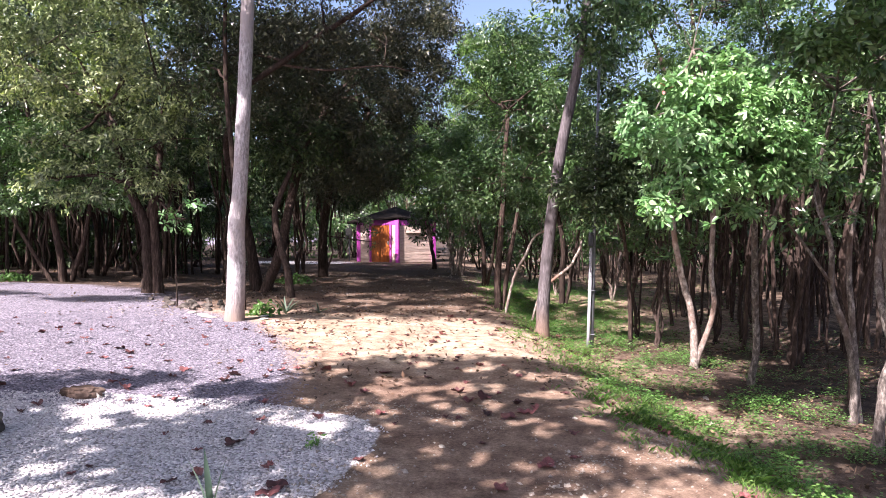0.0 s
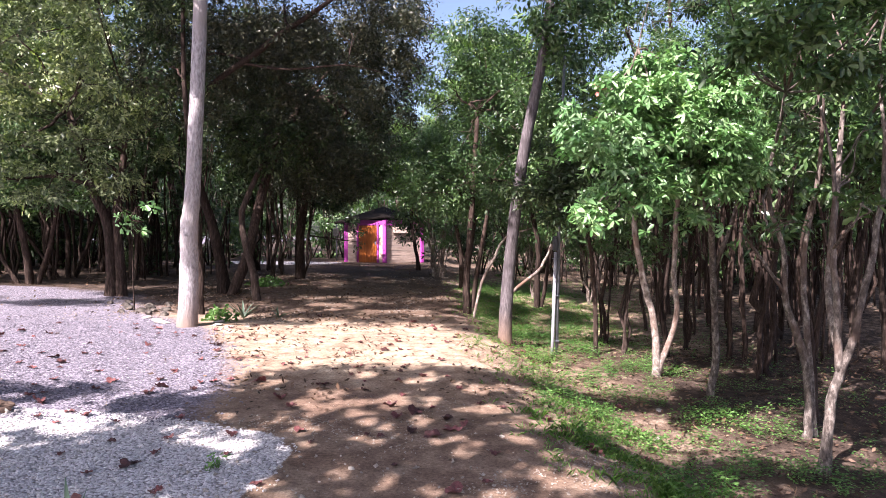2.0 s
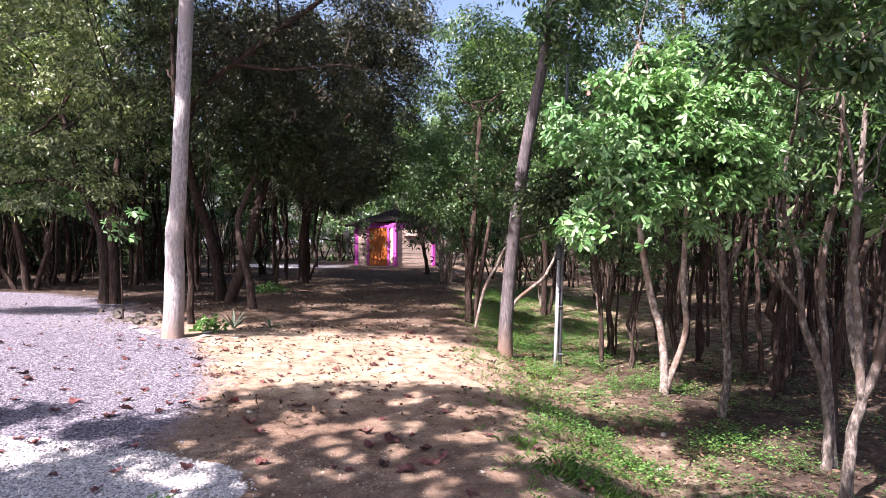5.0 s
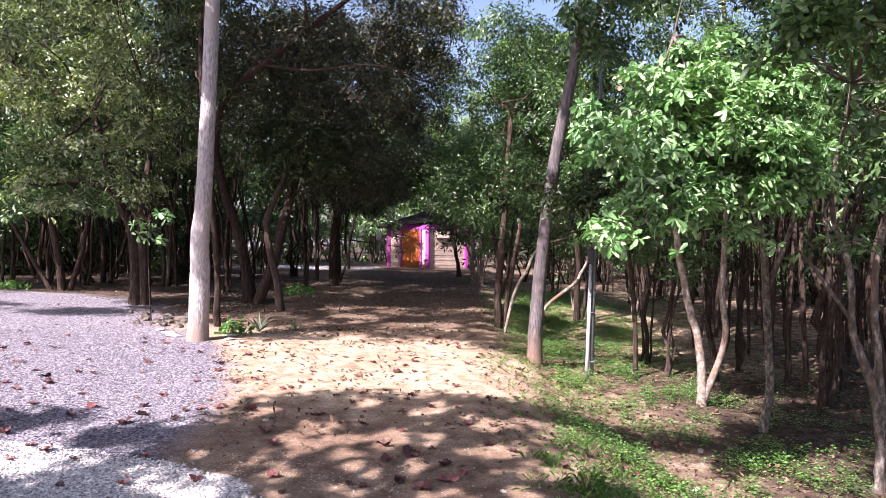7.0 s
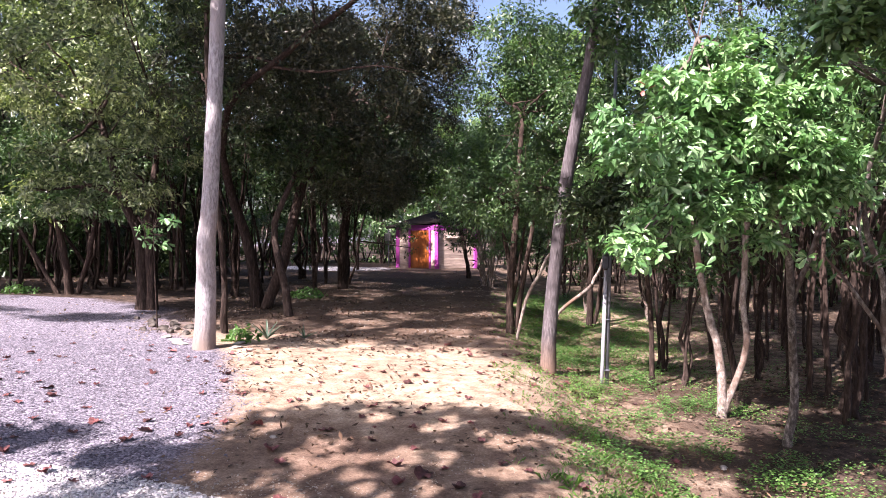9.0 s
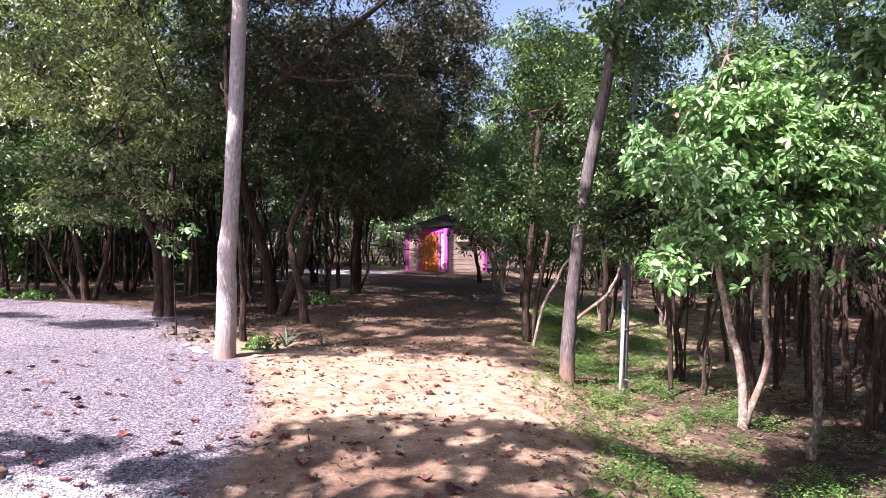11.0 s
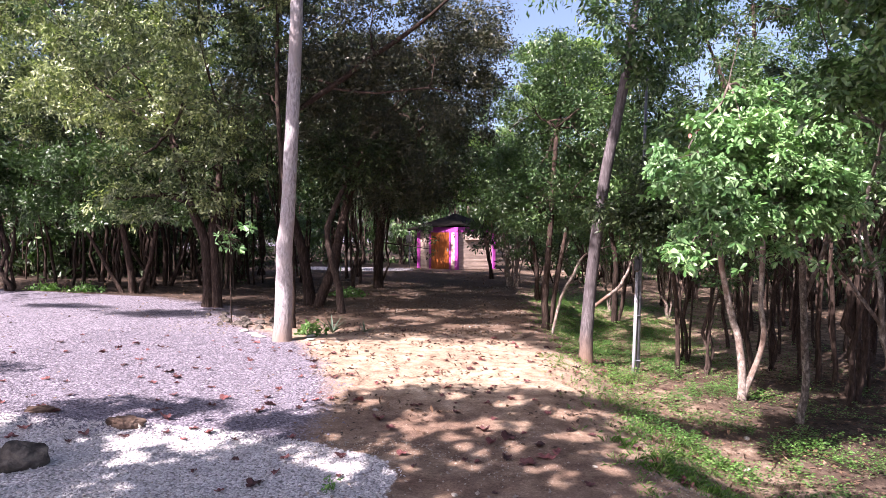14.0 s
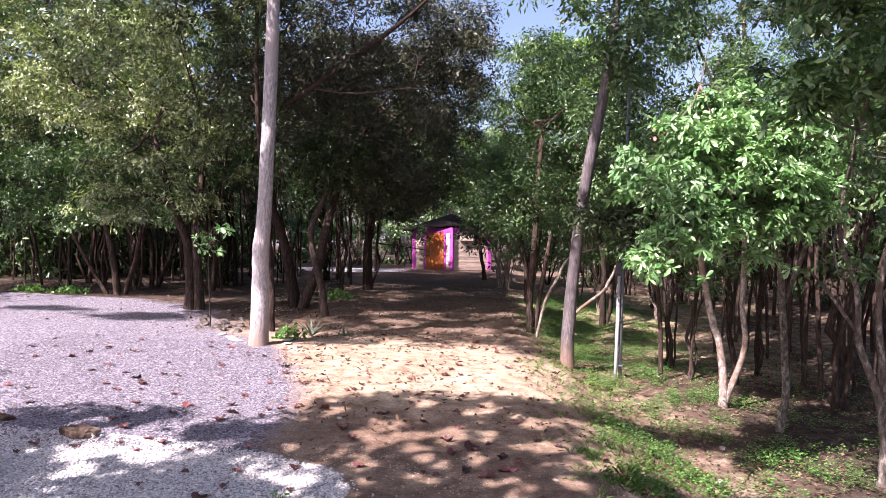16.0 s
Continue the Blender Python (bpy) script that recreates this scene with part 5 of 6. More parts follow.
def shade_trees():
    """Unseen trees beside and behind the camera; their boughs are placed to shade the near ground, and sun falls
    through gaps between the boughs.
    """
    dice = random.Random(5)
    gaps = [(-2.45, 5.4, 0.34), (-2.1, 5.35, 0.28), (-0.9, 5.03, 0.22), (-1.2, 5.05, 0.12), (-2.37, 4.79, 0.15), (-1.01, 7.03, 0.22), (-0.35, 6.11, 0.3), (0.22, 6.39, 0.3), (0.28, 5.65, 0.22), (-0.25, 6.72, 0.2), (0.49, 7.29, 0.25), (0.51, 4.27, 0.16), (-0.18, 4.21, 0.16), (0.21, 5.24, 0.08), (1.08, 6.97, 0.2), (1.36, 7.0, 0.18), (1.13, 5.02, 0.17), (1.47, 5.25, 0.17), (1.38, 4.51, 0.18), (1.72, 4.5, 0.2), (0.89, 5.2, 0.15), (0.75, 6.2, 0.2), (1.3, 6.1, 0.18)]
    gaps = [(a + dice.gauss(0, 0.6 * r), b + dice.gauss(0, 0.5 * r), r * dice.uniform(0.35, 0.75)) for a, b, r in gaps for _ in range(4)]
    gaps += [(dice.uniform(-4, 2.2), dice.uniform(3.2, 7.8), dice.uniform(0.06, 0.13)) for _ in range(70)]
    # where each bough's shade lies on the ground, its reach and its height
    boughs = {(-7.5, 0.6): [(-2.9, 4.6, 1.3, 1.15, 5.2), (-4.3, 4.4, 1.3, 1.3, 5.4), (-3.3, 5.0, 0.8, 0.45, 5.3), (-3.4, 6.1, 0.75, 0.42, 5.0), (-3.45, 5.55, 0.6, 0.28, 5.2), (-2.7, 6.4, 0.45, 0.22, 5.0), (-1.8, 6.0, 0.36, 0.3, 5.2), (-6.2, 3.6, 1.6, 1.5, 5.6), (-6.0, 7.4, 0.7, 0.35, 5.3), (-5.0, 1.6, 2.0, 1.6, 5.6), (-6.3, 12.5, 1.3, 0.5, 7.0), (-4.3, 13.3, 1.5, 0.7, 7.0), (-8.6, 12.9, 1.0, 0.3, 7.0), (-5.2, 14.3, 1.0, 1.0, 7.0), (-3.4, 15.0, 1.2, 1.4, 7.2)],
              (-3.6, -1.6): [(-1.0, 4.6, 1.2, 1.15, 5.4), (-1.7, 4.6, 0.8, 0.9, 5.6), (0.4, 4.3, 1.1, 1.2, 5.6), (1.2, 5.0, 0.9, 1.0, 5.4), (0.3, 5.8, 1.0, 1.0, 5.2), (0.9, 6.6, 1.0, 0.9, 5.4), (-0.6, 6.6, 0.85, 0.9, 5.6), (-1.1, 6.0, 0.45, 0.45, 5.2), (0.0, 7.4, 0.8, 0.6, 5.5), (1.0, 7.5, 0.7, 0.5, 5.3), (-0.8, 7.3, 0.5, 0.4, 5.4), (-2.0, 1.8, 2.2, 1.4, 5.8), (1.0, 1.8, 1.6, 1.4, 5.6)],
              (5.6, -2.0): [(1.6, 7.6, 0.4, 0.25, 5.5), (2.2, 7.8, 0.4, 0.2, 5.6), (2.8, 7.65, 0.42, 0.22, 5.8), (3.35, 7.4, 0.42, 0.2, 5.7), (3.2, 5.5, 0.8, 0.3, 5.3), (1.95, 5.6, 0.5, 0.3, 5.4), (2.4, 5.15, 0.45, 0.35, 5.5), (4.1, 5.4, 0.7, 0.4, 5.4), (3.3, 4.6, 1.0, 0.4, 5.3), (2.4, 4.6, 0.6, 0.4, 5.5), (4.8, 4.0, 1.0, 0.7, 5.4), (5.5, 7.1, 1.2, 1.0, 5.6), (5.8, 7.6, 1.1, 0.9, 4.9), (4.7, 10.4, 0.8, 0.4, 6.4), (5.9, 10.4, 0.9, 0.65, 6.3), (5.0, 11.2, 1.2, 0.9, 6.6), (3.6, 2.0, 1.5, 1.3, 5.6), (5.2, 13.2, 1.1, 1.0, 7.2), (8.2, 15.0, 2.0, 1.5, 8.2), (3.7, 12.2, 0.7, 0.6, 6.8), (6.4, 17.0, 1.8, 1.4, 8.4), (9.5, 10.5, 1.6, 1.4, 6.6), (6.5, 14.4, 1.0, 0.7, 7.4), (4.3, 14.1, 1.2, 0.5, 7.2)]}
    for i, ((x, y), rows) in enumerate(boughs.items()):
        p = at_ground(x, y, -0.05)
        blobs = [(a + TO_SUN.x / TO_SUN.z * (h + 0.2), b + TO_SUN.y / TO_SUN.z * (h + 0.2), h, rx, ry, 0.25) for a, b, rx, ry, h in rows]
        if i == 0:
            # two small masses out of view, added to dapple the pale trunk
            blobs += [(-4.3, 8.2, 6.3, 0.55, 0.45, 0.4), (-4.1, 8.5, 5.7, 0.3, 0.25, 0.3)]
        tree("shade_tree", p, [local(p, [(x, y, p.z, 0.15), (x, y, 2.0, 0.12), (x * 0.98, y, 4.8, 0.03)])], local(p, blobs), "unseen broad-leaved tree added at the clearing's edge for shade", BARK_GREY, LEAF_MID, int(230 * sum(r[2] * r[3] for r in rows)), 9, 0.18, 300 + i, limbs=False if i == 0 else "few", spread=0.13, hollow=0.05, bough=0, group="clearing trees",
             holes=[(a - p.x, b - p.y, -0.15 - p.z, r) for a, b, r in gaps])
    for i, (x, y, blobs) in enumerate(((1.8, -3.6, [(1.6, -3.5, 5.4, 2, 1.6, 1), (0.2, -2.5, 6, 1.5, 1.3, 0.7)]),
            (-9.0, -4.0, [(-9, -4.9, 5.5, 2.6, 2.4, 1.6)]), (6.5, -4.5, [(6.5, -5.4, 5, 2.4, 2.2, 1.6)]), (8.0, 3.0, [(8, 2.1, 4.6, 2.2, 2, 1.6)]), (-1.0, -9.0, [(-1, -9.9, 5.5, 3, 2.4, 2)]), (-14.0, 8.2, [(-13.2, 10.4, 7.6, 1.8, 1.5, 0.9), (-17.0, 12.0, 7.0, 2.5, 2.0, 1.2)]), (-14.0, 4.0, [(-14.5, 3.1, 4.6, 2.2, 2.4, 1.6)]))):
        p = at_ground(x, y, -0.05)
        tree("shade_tree", p, [local(p, [(x, y, p.z, 0.15), (x, y, 2.0, 0.12), (x * 0.98, y, 4.6, 0.08)])], local(p, blobs), "unseen broad-leaved tree added at the clearing's edge for shade", BARK_GREY, LEAF_MID, 330 * len(blobs), 9, 0.17, 310 + i, gaps=0.46 if y < 8 else 0.1, lump_scale=1.5, hollow=0.2, group="clearing trees")


shade_trees()


def far_wood():
    """The wood going on behind: trunks and crowns too many to count."""
    rng = np.random.default_rng(77)
    blobs = []
    for _ in range(420):
        a = rng.uniform(-0.95, 0.9)
        r = rng.uniform(54, 75)
        x, y = r * math.sin(a), r * math.cos(a)
        blobs.append((x, y, rng.uniform(0.8, 12.0), 3.0, 3.0, 2.2))
    me = crown_mesh("far_wood", blobs, 11000, 7, 0.62, LEAF_MID, rng, spread=0.5, bough=1.1)
    tagged(new("far_wood", me), "distant sunlit woodland behind the trees", "woods", kind="stuff")


far_wood()


def wood_shade_canopy():
    """Leaf masses added out of view overhead to shade the wood beside the track."""
    rng = np.random.default_rng(88)
    blobs = []
    for i in range(160):
        x, y = (rng.uniform(4.5, 19), rng.uniform(6, 27)) if i < 90 else (rng.uniform(-27, -6.5), rng.uniform(12.5, 24))
        if i >= 90:
            x = min(x, -6.5 - 0.8 * (y - 12.5) - rng.uniform(0, 2))
        z = 4.6 + 0.42 * y + rng.uniform(0, 1.5)
        blobs.append((x, y, z, rng.uniform(1.3, 2.0), rng.uniform(1.3, 2.0), 0.6))
    # These stand lower behind the left trees and close the gaps of sky.
    blobs += [(rng.uniform(-30, -12.5), rng.uniform(24, 30), rng.uniform(6.0, 12.5), 1.9, 1.6, 1.2) for _ in range(60)]
    me = crown_mesh("wood_shade_canopy", blobs, 10400, 8, 0.3, LEAF_SHADED, rng, spread=0.3, hollow=0.2, bough=0.7)
    tagged(new("wood_shade_canopy", me), "added high leaf masses that shade the wood", "canopy", kind="stuff")
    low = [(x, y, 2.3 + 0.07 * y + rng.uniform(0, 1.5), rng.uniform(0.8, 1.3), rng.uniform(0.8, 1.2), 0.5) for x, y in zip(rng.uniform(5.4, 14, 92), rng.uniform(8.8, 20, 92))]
    me = crown_mesh("low_canopy", low, 7000, 8, 0.12, LEAF_SHADED, rng, spread=0.15, hollow=0.2, bough=0.4)
    tagged(new("low_canopy", me), "lower leaves in shade tones between the woodland trunks", "canopy", kind="stuff")


wood_shade_canopy()

# ---- plants on the ground ----


def scatter(n, box, chance, rng):
    """Points in a rectangle kept by a chance from 0 to 1 that depends on the place."""
    out = []
    for _ in range(n):
        x, y = rng.uniform(box[0], box[1]), rng.uniform(box[2], box[3])
        if rng.random() < chance(x, y):
            out.append((x, y, ground(x, y) + relief(x, y)))
    return np.array(out)


def patchy(x, y, f, seed, lo=-0.1, hi=0.25):
    return step(lo, hi, noise.noise(Vector((x * f, y * f, seed))))


def build_grass():
    rng = np.random.default_rng(21)

    def chance(x, y):
        gx = x - along(GRASS_LEFT, y)
        gx += 0.45 * noise.noise(Vector((x * 1.6, y * 1.6, 6.0))) + 0.25 * noise.noise(Vector((x * 5, y * 5, 6.0)))
        edge = step(-0.2, 0.5, gx) * step(1.6, 0.8, gx)
        near = step(7.2, 5.6, y)
        return (0.9 * edge * (0.25 + 0.75 * patchy(x, y, 2.3, 4, -0.15 - 0.1 * near, 0.25)) * (0.55 + 0.45 * near) + 0.3 * step(0.3, 1.0, gx) * step(11.0, 13.0, y) * step(5.5, 4, x) * patchy(x, y, 1.1, 14, -0.1, 0.2)) * step(22, 17, y)
    tuft = scatter(60000, (0.2, 6.5, 2.6, 22), chance, rng)
    p = np.repeat(tuft, 5, 0) + rng.normal(0, 0.03, (len(tuft) * 5, 3)) * (1, 1, 0)
    n = len(p)
    tall = np.repeat([1 + 1.1 * patchy(x, y, 1.9, 13, 0.05, 0.3) * step(8.0, 6, y) for x, y, z in tuft], 5)
    way = unit(rng.normal(0, 0.5, (n, 3)) * (1, 1, 0) + np.array([0, 0, 1.0]))
    me = leaf_mesh("grass", p, way, rng.normal(0, 1, (n, 3)), rng.uniform(0.025, 0.09, n) * tall, rng.uniform(0.003, 0.0065, n), GRASS, droop=0.3)
    tagged(new("grass", me), "thin tufts of sunlit grass along the track", "grass", kind="stuff")

    def thick(x, y):
        return (0.05 + 0.95 * patchy(x, y, 1.5, 8, -0.15, 0.16)) * (0.2 + 0.8 * patchy(x, y, 4.2, 28, -0.2, 0.1))

    def weeds(x, y):
        gx = x - along(GRASS_LEFT, y) + 0.35 * noise.noise(Vector((x * 1.6, y * 1.6, 6.0)))
        right = step(0.1, 0.6, gx) * thick(x, y) * (0.25 + 0.75 * step(3.6, 2.4, gx)) * step(8.0, 5.0, x) * step(23, 19, y)
        return max(right, 0.95 * (0.25 + 0.75 * patchy(x, y, 0.8, 5)) * step(10.8, 12.2, y) * step(20, 17, y) * step(0.2, 0.7, gx) * step(4.6, 3.4, x))
    w = scatter(62000, (0.2, 8.0, 3.0, 24), weeds, rng)
    p = np.repeat(w, 6, 0)
    n = len(p)
    out = rng.normal(0, 1, (n, 3)) * (1, 1, 0)
    high = np.repeat([0.5 + 0.8 * thick(x, y) for x, y, z in w], 6)[:, None]
    p = p + unit(out) * rng.uniform(0, 0.05, (n, 1)) + np.array([0, 0, 1.0]) * rng.uniform(0.01, 0.13, (n, 1)) * high
    me = leaf_mesh("weeds", p, unit(out) + np.array([0, 0, 0.25]), np.array([0, 0, 1.0]) + rng.normal(0, 0.3, (n, 3)), rng.uniform(0.02, 0.05, n), rng.uniform(0.012, 0.028, n), LEAF_WEED)
    tagged(new("weeds", me), "low broad-leaved green weeds under the trees", "weeds", kind="stuff")


build_grass()


def build_litter():
    rng = np.random.default_rng(31)

    def chance(x, y):
        g, w, gr, li = zones(x, y)
        return (0.12 + 0.8 * li) * (1 - 0.85 * g)
    s = np.concatenate([scatter(16000, (-14, 10, 9.5, 34), chance, rng), scatter(9000, (1.0, 8.5, 4.0, 13.0), lambda x, y: step(0.1, 1.0, x - along(GRASS_LEFT, y)), rng)])
    s = np.concatenate([s, scatter(4500, (-5.0, 0.9, 10.8, 17), lambda x, y: 0.2 + 0.8 * patchy(x, y, 1.4, 37), rng), scatter(5000, (-5.5, 0.9, 10.8, 31), lambda x, y: 0.25 + 0.75 * patchy(x, y, 0.7, 27), rng), scatter(900, (-9, -1.5, 6.0, 14.0), lambda x, y: 0.5 * zones(x, y)[0] * (0.3 + 0.7 * step(9.5, 12.5, y)), rng)])
    s = np.concatenate([s, scatter(900, (-3.0, -1.3, 6.8, 10.2), lambda x, y: step(0.55, 0.1, abs(x - along(GRAVEL_RIGHT, y) - 0.15)) * patchy(x, y, 1.3, 19), rng), scatter(5200, (-2.8, 2.2, 5.6, 12.0), lambda x, y: (0.12 + 0.5 * patchy(x, y, 1.1, 17)) * (1 - zones(x, y)[0]), rng)])
    n = len(s)
    me = leaf_mesh("leaf_litter", s + np.array([0, 0, 0.012]), rng.normal(0, 1, (n, 3)) * (1, 1, 0.25), np.array([0, 0, 1.0]) + rng.normal(0, 0.4, (n, 3)), rng.uniform(0.025, 0.09, n), rng.uniform(0.015, 0.045, n), LITTER, droop=-0.1)
    tagged(new("leaf_litter", me), "dry brown leaf litter over the woodland floor", "leaf litter", kind="stuff")


build_litter()


def build_pebbles():
    rng = np.random.default_rng(41)
    cube = np.array([(1, 0, 0), (0, 1, 0), (-1, 0, 0), (0, -1, 0), (0, 0, 1), (0, 0, -1)], float)
    tri = np.array([(0, 1, 4), (1, 2, 4), (2, 3, 4), (3, 0, 4), (1, 0, 5), (2, 1, 5), (3, 2, 5), (0, 3, 5)])
    for name, count, box, zone, size, material, label in (
            ("grey_gravel", 18500, (-6.5, -0.8, 5.3, 10.0), 0, 0.0105, PEBBLE_GREY, "loose grey crushed gravel"),
            ("white_gravel", 17000, (-5.0, 0.0, 3.0, 5.9), 1, 0.0112, PEBBLE_WHITE, "loose white crushed gravel"),
            ("track_stones", 11000, (-2.6, 2.2, 3.2, 11.5), 3, 0.0062, PEBBLE_TAN, "scattered pale stones in the earth track"),
            ("loose_stones", 2200, (-1.2, 2.4, 3.3, 5.7), 3, 0.0095, PEBBLE_TAN, "loose pale stones in the brown earth"),
            ("broken_stones", 260, (-0.9, 1.3, 3.3, 4.9), 3, 0.017, PEBBLE_TAN, "larger pale stones in the brown earth"),
            # Stones here also stand in for sun flecks on the shaded path.
            ("path_stones", 7000, (-6.0, 1.0, 10.2, 22.0), 3, 0.014, PEBBLE_TAN, "scattered stones that also stand for sun flecks on the path")):
        s = scatter(count, box, lambda x, y: zones(x, y)[zone] if zone < 3 else 0.15 + 0.85 * patchy(x, y, 1.2, 2, 0.05, 0.35), rng)
        n = len(s)
        stretch = rng.uniform(0.55, 1.35, (n, 1, 3)) * (1, 1, 0.6) * (size * rng.uniform(0.7, 1.5, (n, 1, 1)))
        v = cube[None] * stretch * rng.uniform(0.75, 1.25, (n, 6, 1))
        a = rng.uniform(0, 6.28, n)
        c, sn = np.cos(a)[:, None], np.sin(a)[:, None]
        v = np.stack([v[..., 0] * c - v[..., 1] * sn, v[..., 0] * sn + v[..., 1] * c, v[..., 2] + 0.35 * v[..., 0]], -1) + s[:, None] + np.array([0, 0, size * 0.35])
        idx = (np.arange(n)[:, None, None] * 6 + tri[None]).reshape(-1, 3)
        me = bpy.data.meshes.new(name)
        me.from_pydata(v.reshape(-1, 3), [], idx.tolist())
        me.materials.append(material)
        tagged(new(name, me), label, "gravel", kind="stuff")


build_pebbles()

# ---- stones ----


def rock(name, x, y, sx, sy, sz, material, label, seed, turn=0, group="", sink=0.3):
    dice = np.random.default_rng(seed)
    cuts = [(unit(dice.normal(0, 1, 3)), dice.uniform(0.45, 0.82)) for _ in range(13)]
    bm = bmesh.new()
    bmesh.ops.create_icosphere(bm, subdivisions=4 if sx > 0.15 else 3, radius=1.0)
    for v in bm.verts:
        for n, lim in cuts:
            n = Vector([float(c) for c in n])
            over = v.co.dot(n) - lim
            if over > 0:
                v.co -= n * over * 0.92
        q = v.co * 1.3 + Vector((seed * 3.3, seed, 0))
        v.co *= 1 + 0.26 * noise.noise(q) + 0.15 * noise.noise(q * 2.6) + 0.06 * noise.noise(q * 7) + 0.03 * noise.noise(q * 15)
        v.co.x, v.co.y, v.co.z = v.co.x * sx, v.co.y * sy, v.co.z * sz
    s = Shape().take(bm, Matrix.Rotation(radians(turn), 4, "Z"))
    ob = new(name, s.mesh(name, material, False))
    ob.location = at_ground(x, y, sz * (1 - 2 * sink) * 0.6)
    return tagged(ob, label, "rock", group)


rock("rock", -3.09, 5.5, 0.24, 0.15, 0.085, ROCK_BROWN, "brown weathered rock on the gravel", 1, 8)
rock("rock", -3.32, 4.42, 0.3, 0.22, 0.21, ROCK_GREY, "large grey rounded rock on white gravel", 6, -10)
rock("rock", -4.15, 5.75, 0.18, 0.07, 0.06, ROCK_BROWN, "low brown rock at the gravel's edge", 3, 20)
for i, (x, y, s) in enumerate(((-4.9, 11.4, 0.14), (-4.6, 11.2, 0.17), (-4.35, 11.0, 0.13), (-4.75, 11.8, 0.18), (-4.3, 11.5, 0.15), (-4.05, 10.9, 0.12), (-5.2, 11.9, 0.14), (-4.5, 12.1, 0.13), (-5.4, 12.4, 0.12), (-3.95, 11.3, 0.11), (-4.15, 11.75, 0.15), (-4.85, 11.05, 0.1), (-5.05, 11.65, 0.11), (-4.6, 11.55, 0.16), (-4.0, 11.55, 0.1), (-4.4, 11.3, 0.12), (-5.6, 12.1, 0.1), (-3.8, 11.0, 0.1))):
    rock("stone", x, y, s * 0.75, s * 0.6, s * 0.5, ROCK_GREY, "rough stone in a low heap by the trees", 10 + i, i * 47, "heaped stones")
for i, (x, y, s) in enumerate(((-3.75, 10.2, 0.16), (-2.85, 10.1, 0.13), (-2.62, 10.0, 0.12), (-3.95, 10.45, 0.12), (-2.95, 10.4, 0.14), (-2.4, 10.15, 0.08), (-4.2, 10.6, 0.11))):
    rock("pale_stone", x, y, s, s * 0.7, s * 0.24, ROCK_WHITE, "flat whitish stone round the tree's foot", 30 + i, i * 61, "pale stones")
for i, (x, y, s) in enumerate(((-2.9, 5.45, 0.05), (2.9, 6.6, 0.05), (2.3, 7.0, 0.035), (3.2, 7.6, 0.05), (1.3, 5.3, 0.03), (-0.9, 6.6, 0.045), (0.2, 4.6, 0.03))):
    rock("small_stone", x, y, s, s * 0.8, s * 0.6, ROCK_WHITE, "small pale stone on the earth", 50 + i, i * 33, "small stones")

# ---- small plants ----


def agave(x, y, size, blades, label, seed, rise=(0.45, 1.1)):
    root = thing("agave", at_ground(x, y), label, "plant")
    rng = random.Random(seed)
    for i in range(blades):
        a = 2 * math.pi * i / blades + rng.uniform(-0.25, 0.25)
        up = rng.uniform(*rise)
        s = Shape()
        L = size * rng.uniform(0.75, 1.1)
        for k in range(7):
            t = k / 6
            r = L * t * math.cos(up) * (1 + 0.25 * t)
            z = L * t * math.sin(up) * (1 - 0.12 * t)
            w = size * 0.06 * (0.75 + 0.8 * t - 1.55 * t * t) if k < 6 else 0.002
            d, q = Vector((math.cos(a), math.sin(a), 0)), Vector((-math.sin(a), math.cos(a), 0))
            c = d * r + Vector((0, 0, z))
            s.v += [c - q * w + Vector((0, 0, w * 0.5)), c - Vector((0, 0, w * 0.25)), c + q * w + Vector((0, 0, w * 0.5))]
        for k in range(6):
            for j in range(2):
                s.f.append((k * 3 + j, k * 3 + j + 1, k * 3 + j + 4, k * 3 + j + 3))
        part("blade", s, AGAVE, root)
    return root


agave(-2.72, 10.95, 0.4, 9, "small blue-green agave at the track's edge", 3)
agave(-2.2, 11.2, 0.26, 7, "young agave at the track's edge", 4)
agave(-1.05, 3.3, 0.4, 3, "young upright agave in the white gravel", 5, (1.2, 1.45))


def weed_clump(x, y, size, n, label, seed, leaf=0.08, flat=1.0):
    rng = np.random.default_rng(seed)
    place = at_ground(x, y)
    me = crown_mesh("leaves", [(0, 0, size * 0.45 * flat, size * 0.6 / flat ** 0.7, size * 0.55, size * 0.5 * flat), (size * 0.5, 0.05, size * 0.3 * flat, size * 0.5 / flat, size * 0.4, size * 0.35 * flat), (-size * 0.55, -0.05, size * 0.3 * flat, size * 0.5 / flat, size * 0.4, size * 0.3 * flat)], n, 7, leaf, LEAF_WEED, rng, True, 0.04, 0.5)
    root = thing("weed_clump", place, label, "plant")
    part("leaves", me, None, root)
    for _ in range(6):
        q = rng.normal(0, size * 0.25, 2)
        part("stalk", Shape().tube([(0, 0, -0.02, 0.006), (q[0], q[1], size * 0.7, 0.003)], 5), LEAF_WEED, root)


weed_clump(-3.0, 10.6, 0.26, 34, "bright green weed beside the pale trunk", 61)
weed_clump(-4.0, 16.5, 0.4, 60, "green weed in the shade under the trees", 62, 0.08, 0.6)
weed_clump(-10.3, 14.9, 0.4, 60, "low green weeds at the gravel's far edge", 63, 0.07, 0.45)
weed_clump(-11.4, 14.9, 0.4, 60, "low green weeds at the gravel's far edge", 64, 0.07, 0.45)
weed_clump(-0.72, 4.5, 0.1, 5, "dark sprout in the white gravel", 65, 0.06)

# ---- fallen leaves ----


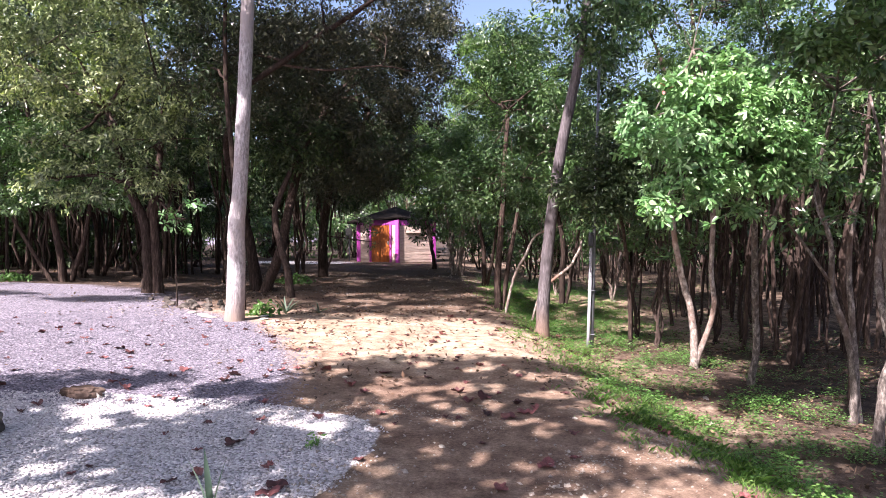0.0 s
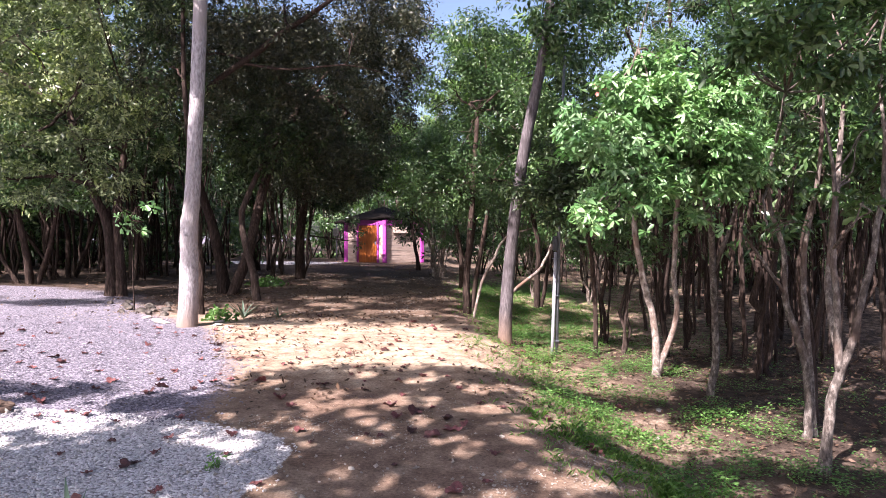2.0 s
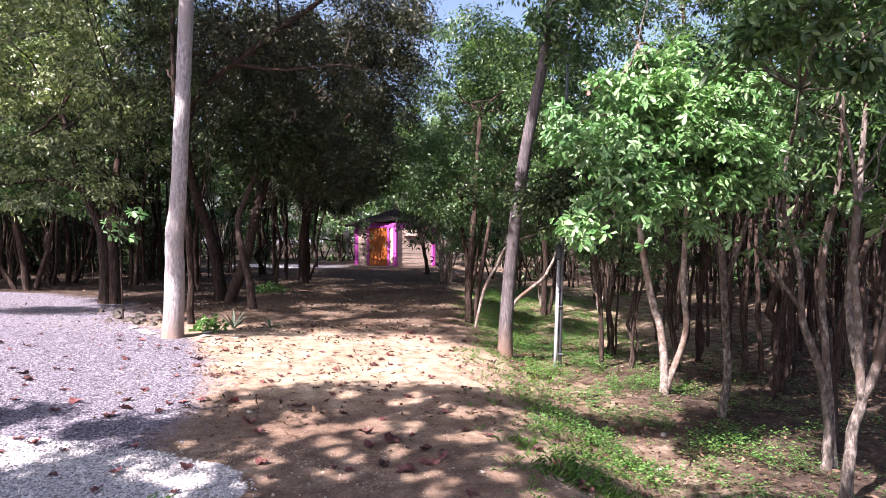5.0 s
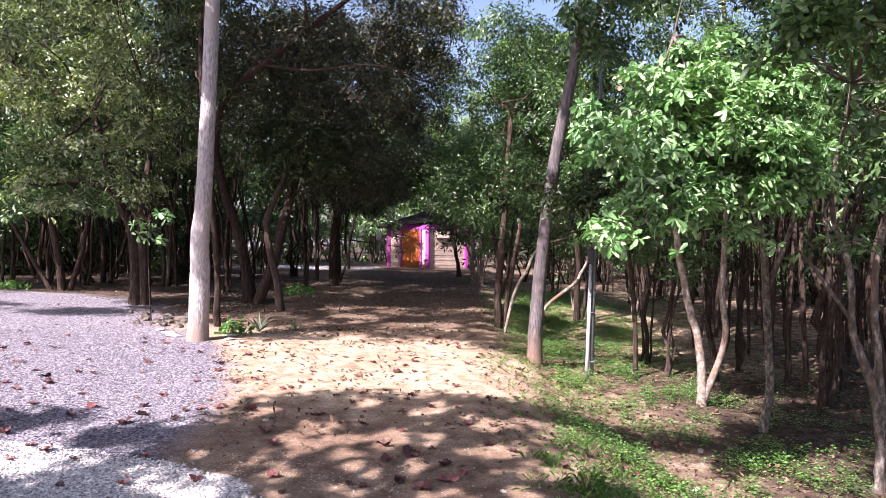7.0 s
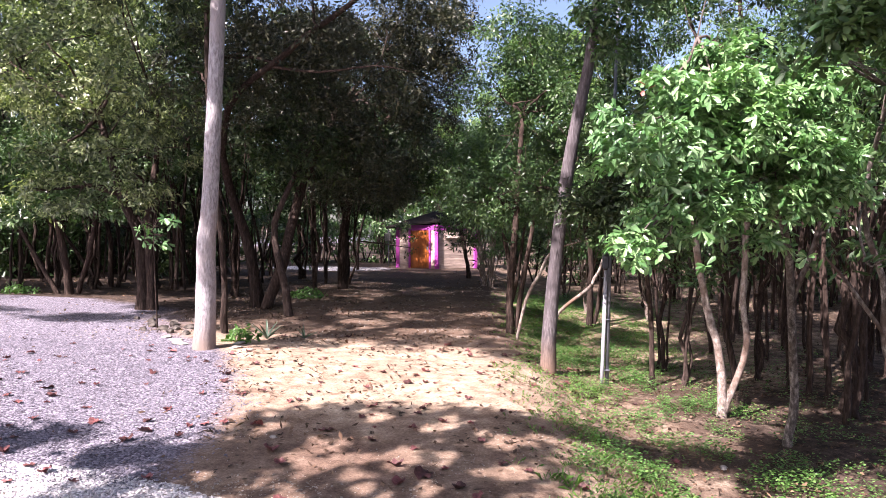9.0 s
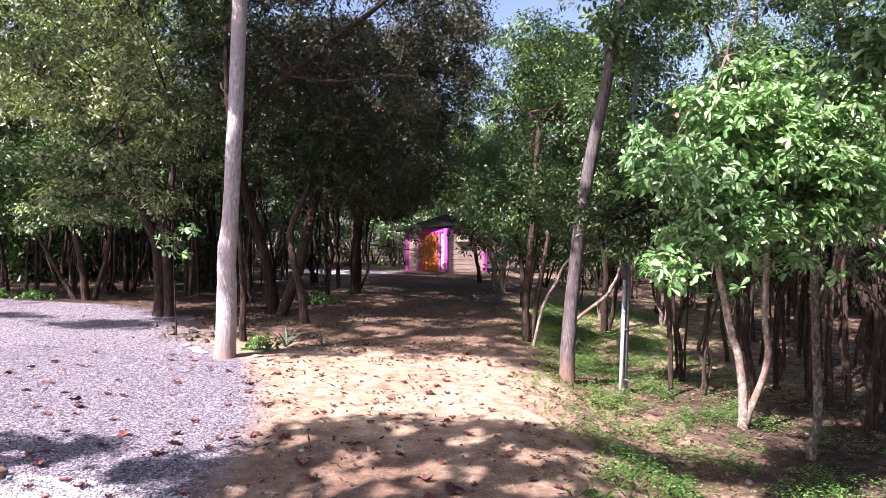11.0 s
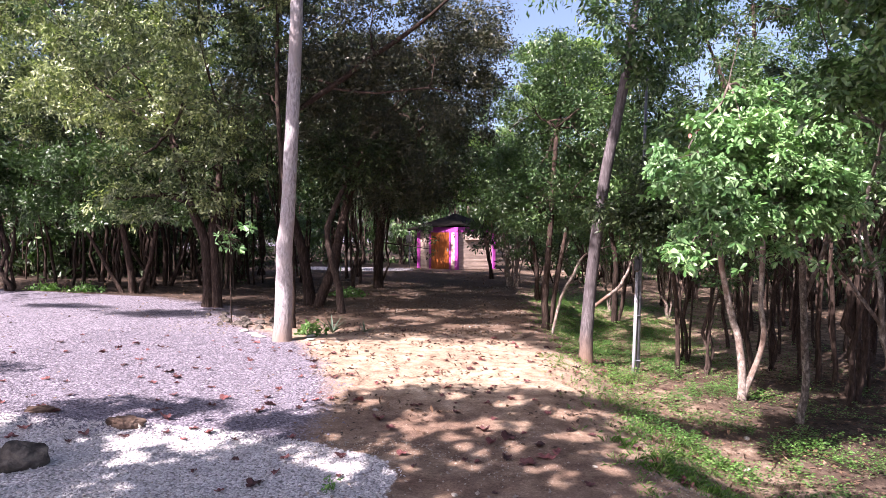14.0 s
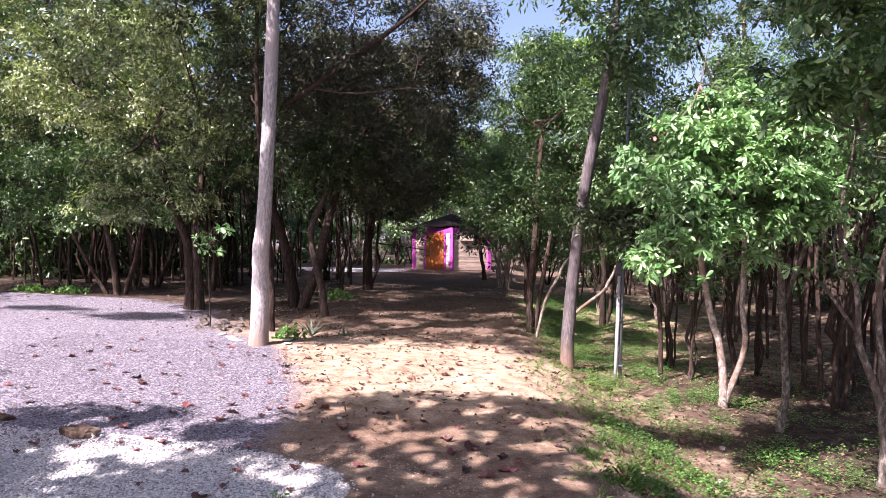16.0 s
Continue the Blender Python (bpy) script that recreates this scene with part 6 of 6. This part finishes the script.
def dry_leaf_mesh(seed):
    """A dead leaf with uneven lobes, folded along its midrib and curled up at the edges, with a stalk."""
    rng = random.Random(seed)
    s = Shape()
    lobes = rng.choice((1, 3, 5, 5))
    fold, curl, twist = rng.uniform(0.05, 0.75), rng.uniform(-3.0, 5.0), rng.uniform(-4.0, 4.0)
    slim, phase, kink = rng.uniform(0.65, 1.0), rng.uniform(0, 6.28), rng.uniform(25, 60)
    reach = [rng.uniform(0.7, 1.1) for _ in range(5)]
    n = 22
    s.v.append(Vector((0, 0, 0)))
    for f in (0.55, 1.0):
        for k in range(n):
            a = 2 * math.pi * k / n
            point = abs(math.cos(lobes * a / 2)) ** 0.9 if lobes > 1 else 0.8 + 0.2 * math.cos(a)
            r = 0.085 * f * ((0.6 + 0.4 * point) if f == 1.0 else 0.7) * reach[int(k * 5 / n)] ** (f * f)
            if f == 1.0:
                r *= rng.uniform(0.92, 1.06)
            s.v.append(Vector((r * math.cos(a) * 1.1, r * math.sin(a) * slim, 0)))
    for v in s.v:
        v.z = fold * abs(v.y) + curl * v.x * v.x + twist * v.x * v.y + 0.009 * math.sin(kink * v.x * 2 + phase) + 0.008 * math.sin(kink * v.y * 2.3 + phase)
    for k in range(n):
        k2 = (k + 1) % n
        s.f.append((0, 1 + k, 1 + k2))
        s.f.append((1 + k, 1 + n + k, 1 + n + k2, 1 + k2))
    low = min(v.z for v in s.v)
    for v in s.v:
        v.z -= low
    s.tube([(-0.03, 0, 0.004 - low, 0.0022), (-0.08, 0.006, 0.012, 0.002), (-0.12, 0.0, 0.004, 0.0014)], 4)
    return s.mesh("fallen_leaf", DRY_LEAF)


def fallen_leaves():
    shapes = [dry_leaf_mesh(k) for k in range(20)]
    rng = random.Random(9)
    placed = [(0.55, 5.95), (0.69, 6.12), (0.85, 5.75), (1.14, 6.28), (0.8, 7.26), (-1.0, 7.48), (0.55, 5.4), (0.75, 5.3), (0.9, 5.45), (1.0, 5.6), (-0.35, 5.35), (-0.2, 5.1), (-2.6, 5.4), (-2.2, 5.45), (-2.35, 5.25), (-1.7, 4.9), (-1.9, 4.6), (-1.3, 5.0), (-1.25, 4.7), (-0.95, 4.1), (-1.35, 3.85), (-2.1, 3.9), (-0.8, 3.75), (-2.9, 5.2), (-3.3, 5.0)]
    while len(placed) < 298:
        x, y = rng.uniform(-6.5, 2.8), 3.4 + 8.2 * rng.random() ** 0.8
        keep = 0.48 if x > -1.8 and y > 6.2 else (0.3 if x > -1.8 else 0.42)
        if y > 10.4 and x < -3.0 or rng.random() > keep:
            continue
        placed.append((x, y))
    for x, y in placed:
        ob = new("fallen_leaf", rng.choice(shapes))
        s = rng.uniform(0.4, 1.0) * (0.8 if y > 7.0 else 0.95)
        ob.matrix_basis = Matrix.Translation(at_ground(x, y, 0.004)) @ Matrix.Rotation(rng.uniform(0, 6.28), 4, "Z") @ Matrix.Rotation(rng.choice((0, 0, 0.2, -0.3)), 4, "X") @ Matrix.Scale(s, 4)
        tagged(ob, "curled dry reddish-brown fallen leaf", "fallen leaf", "fallen leaves")


fallen_leaves()
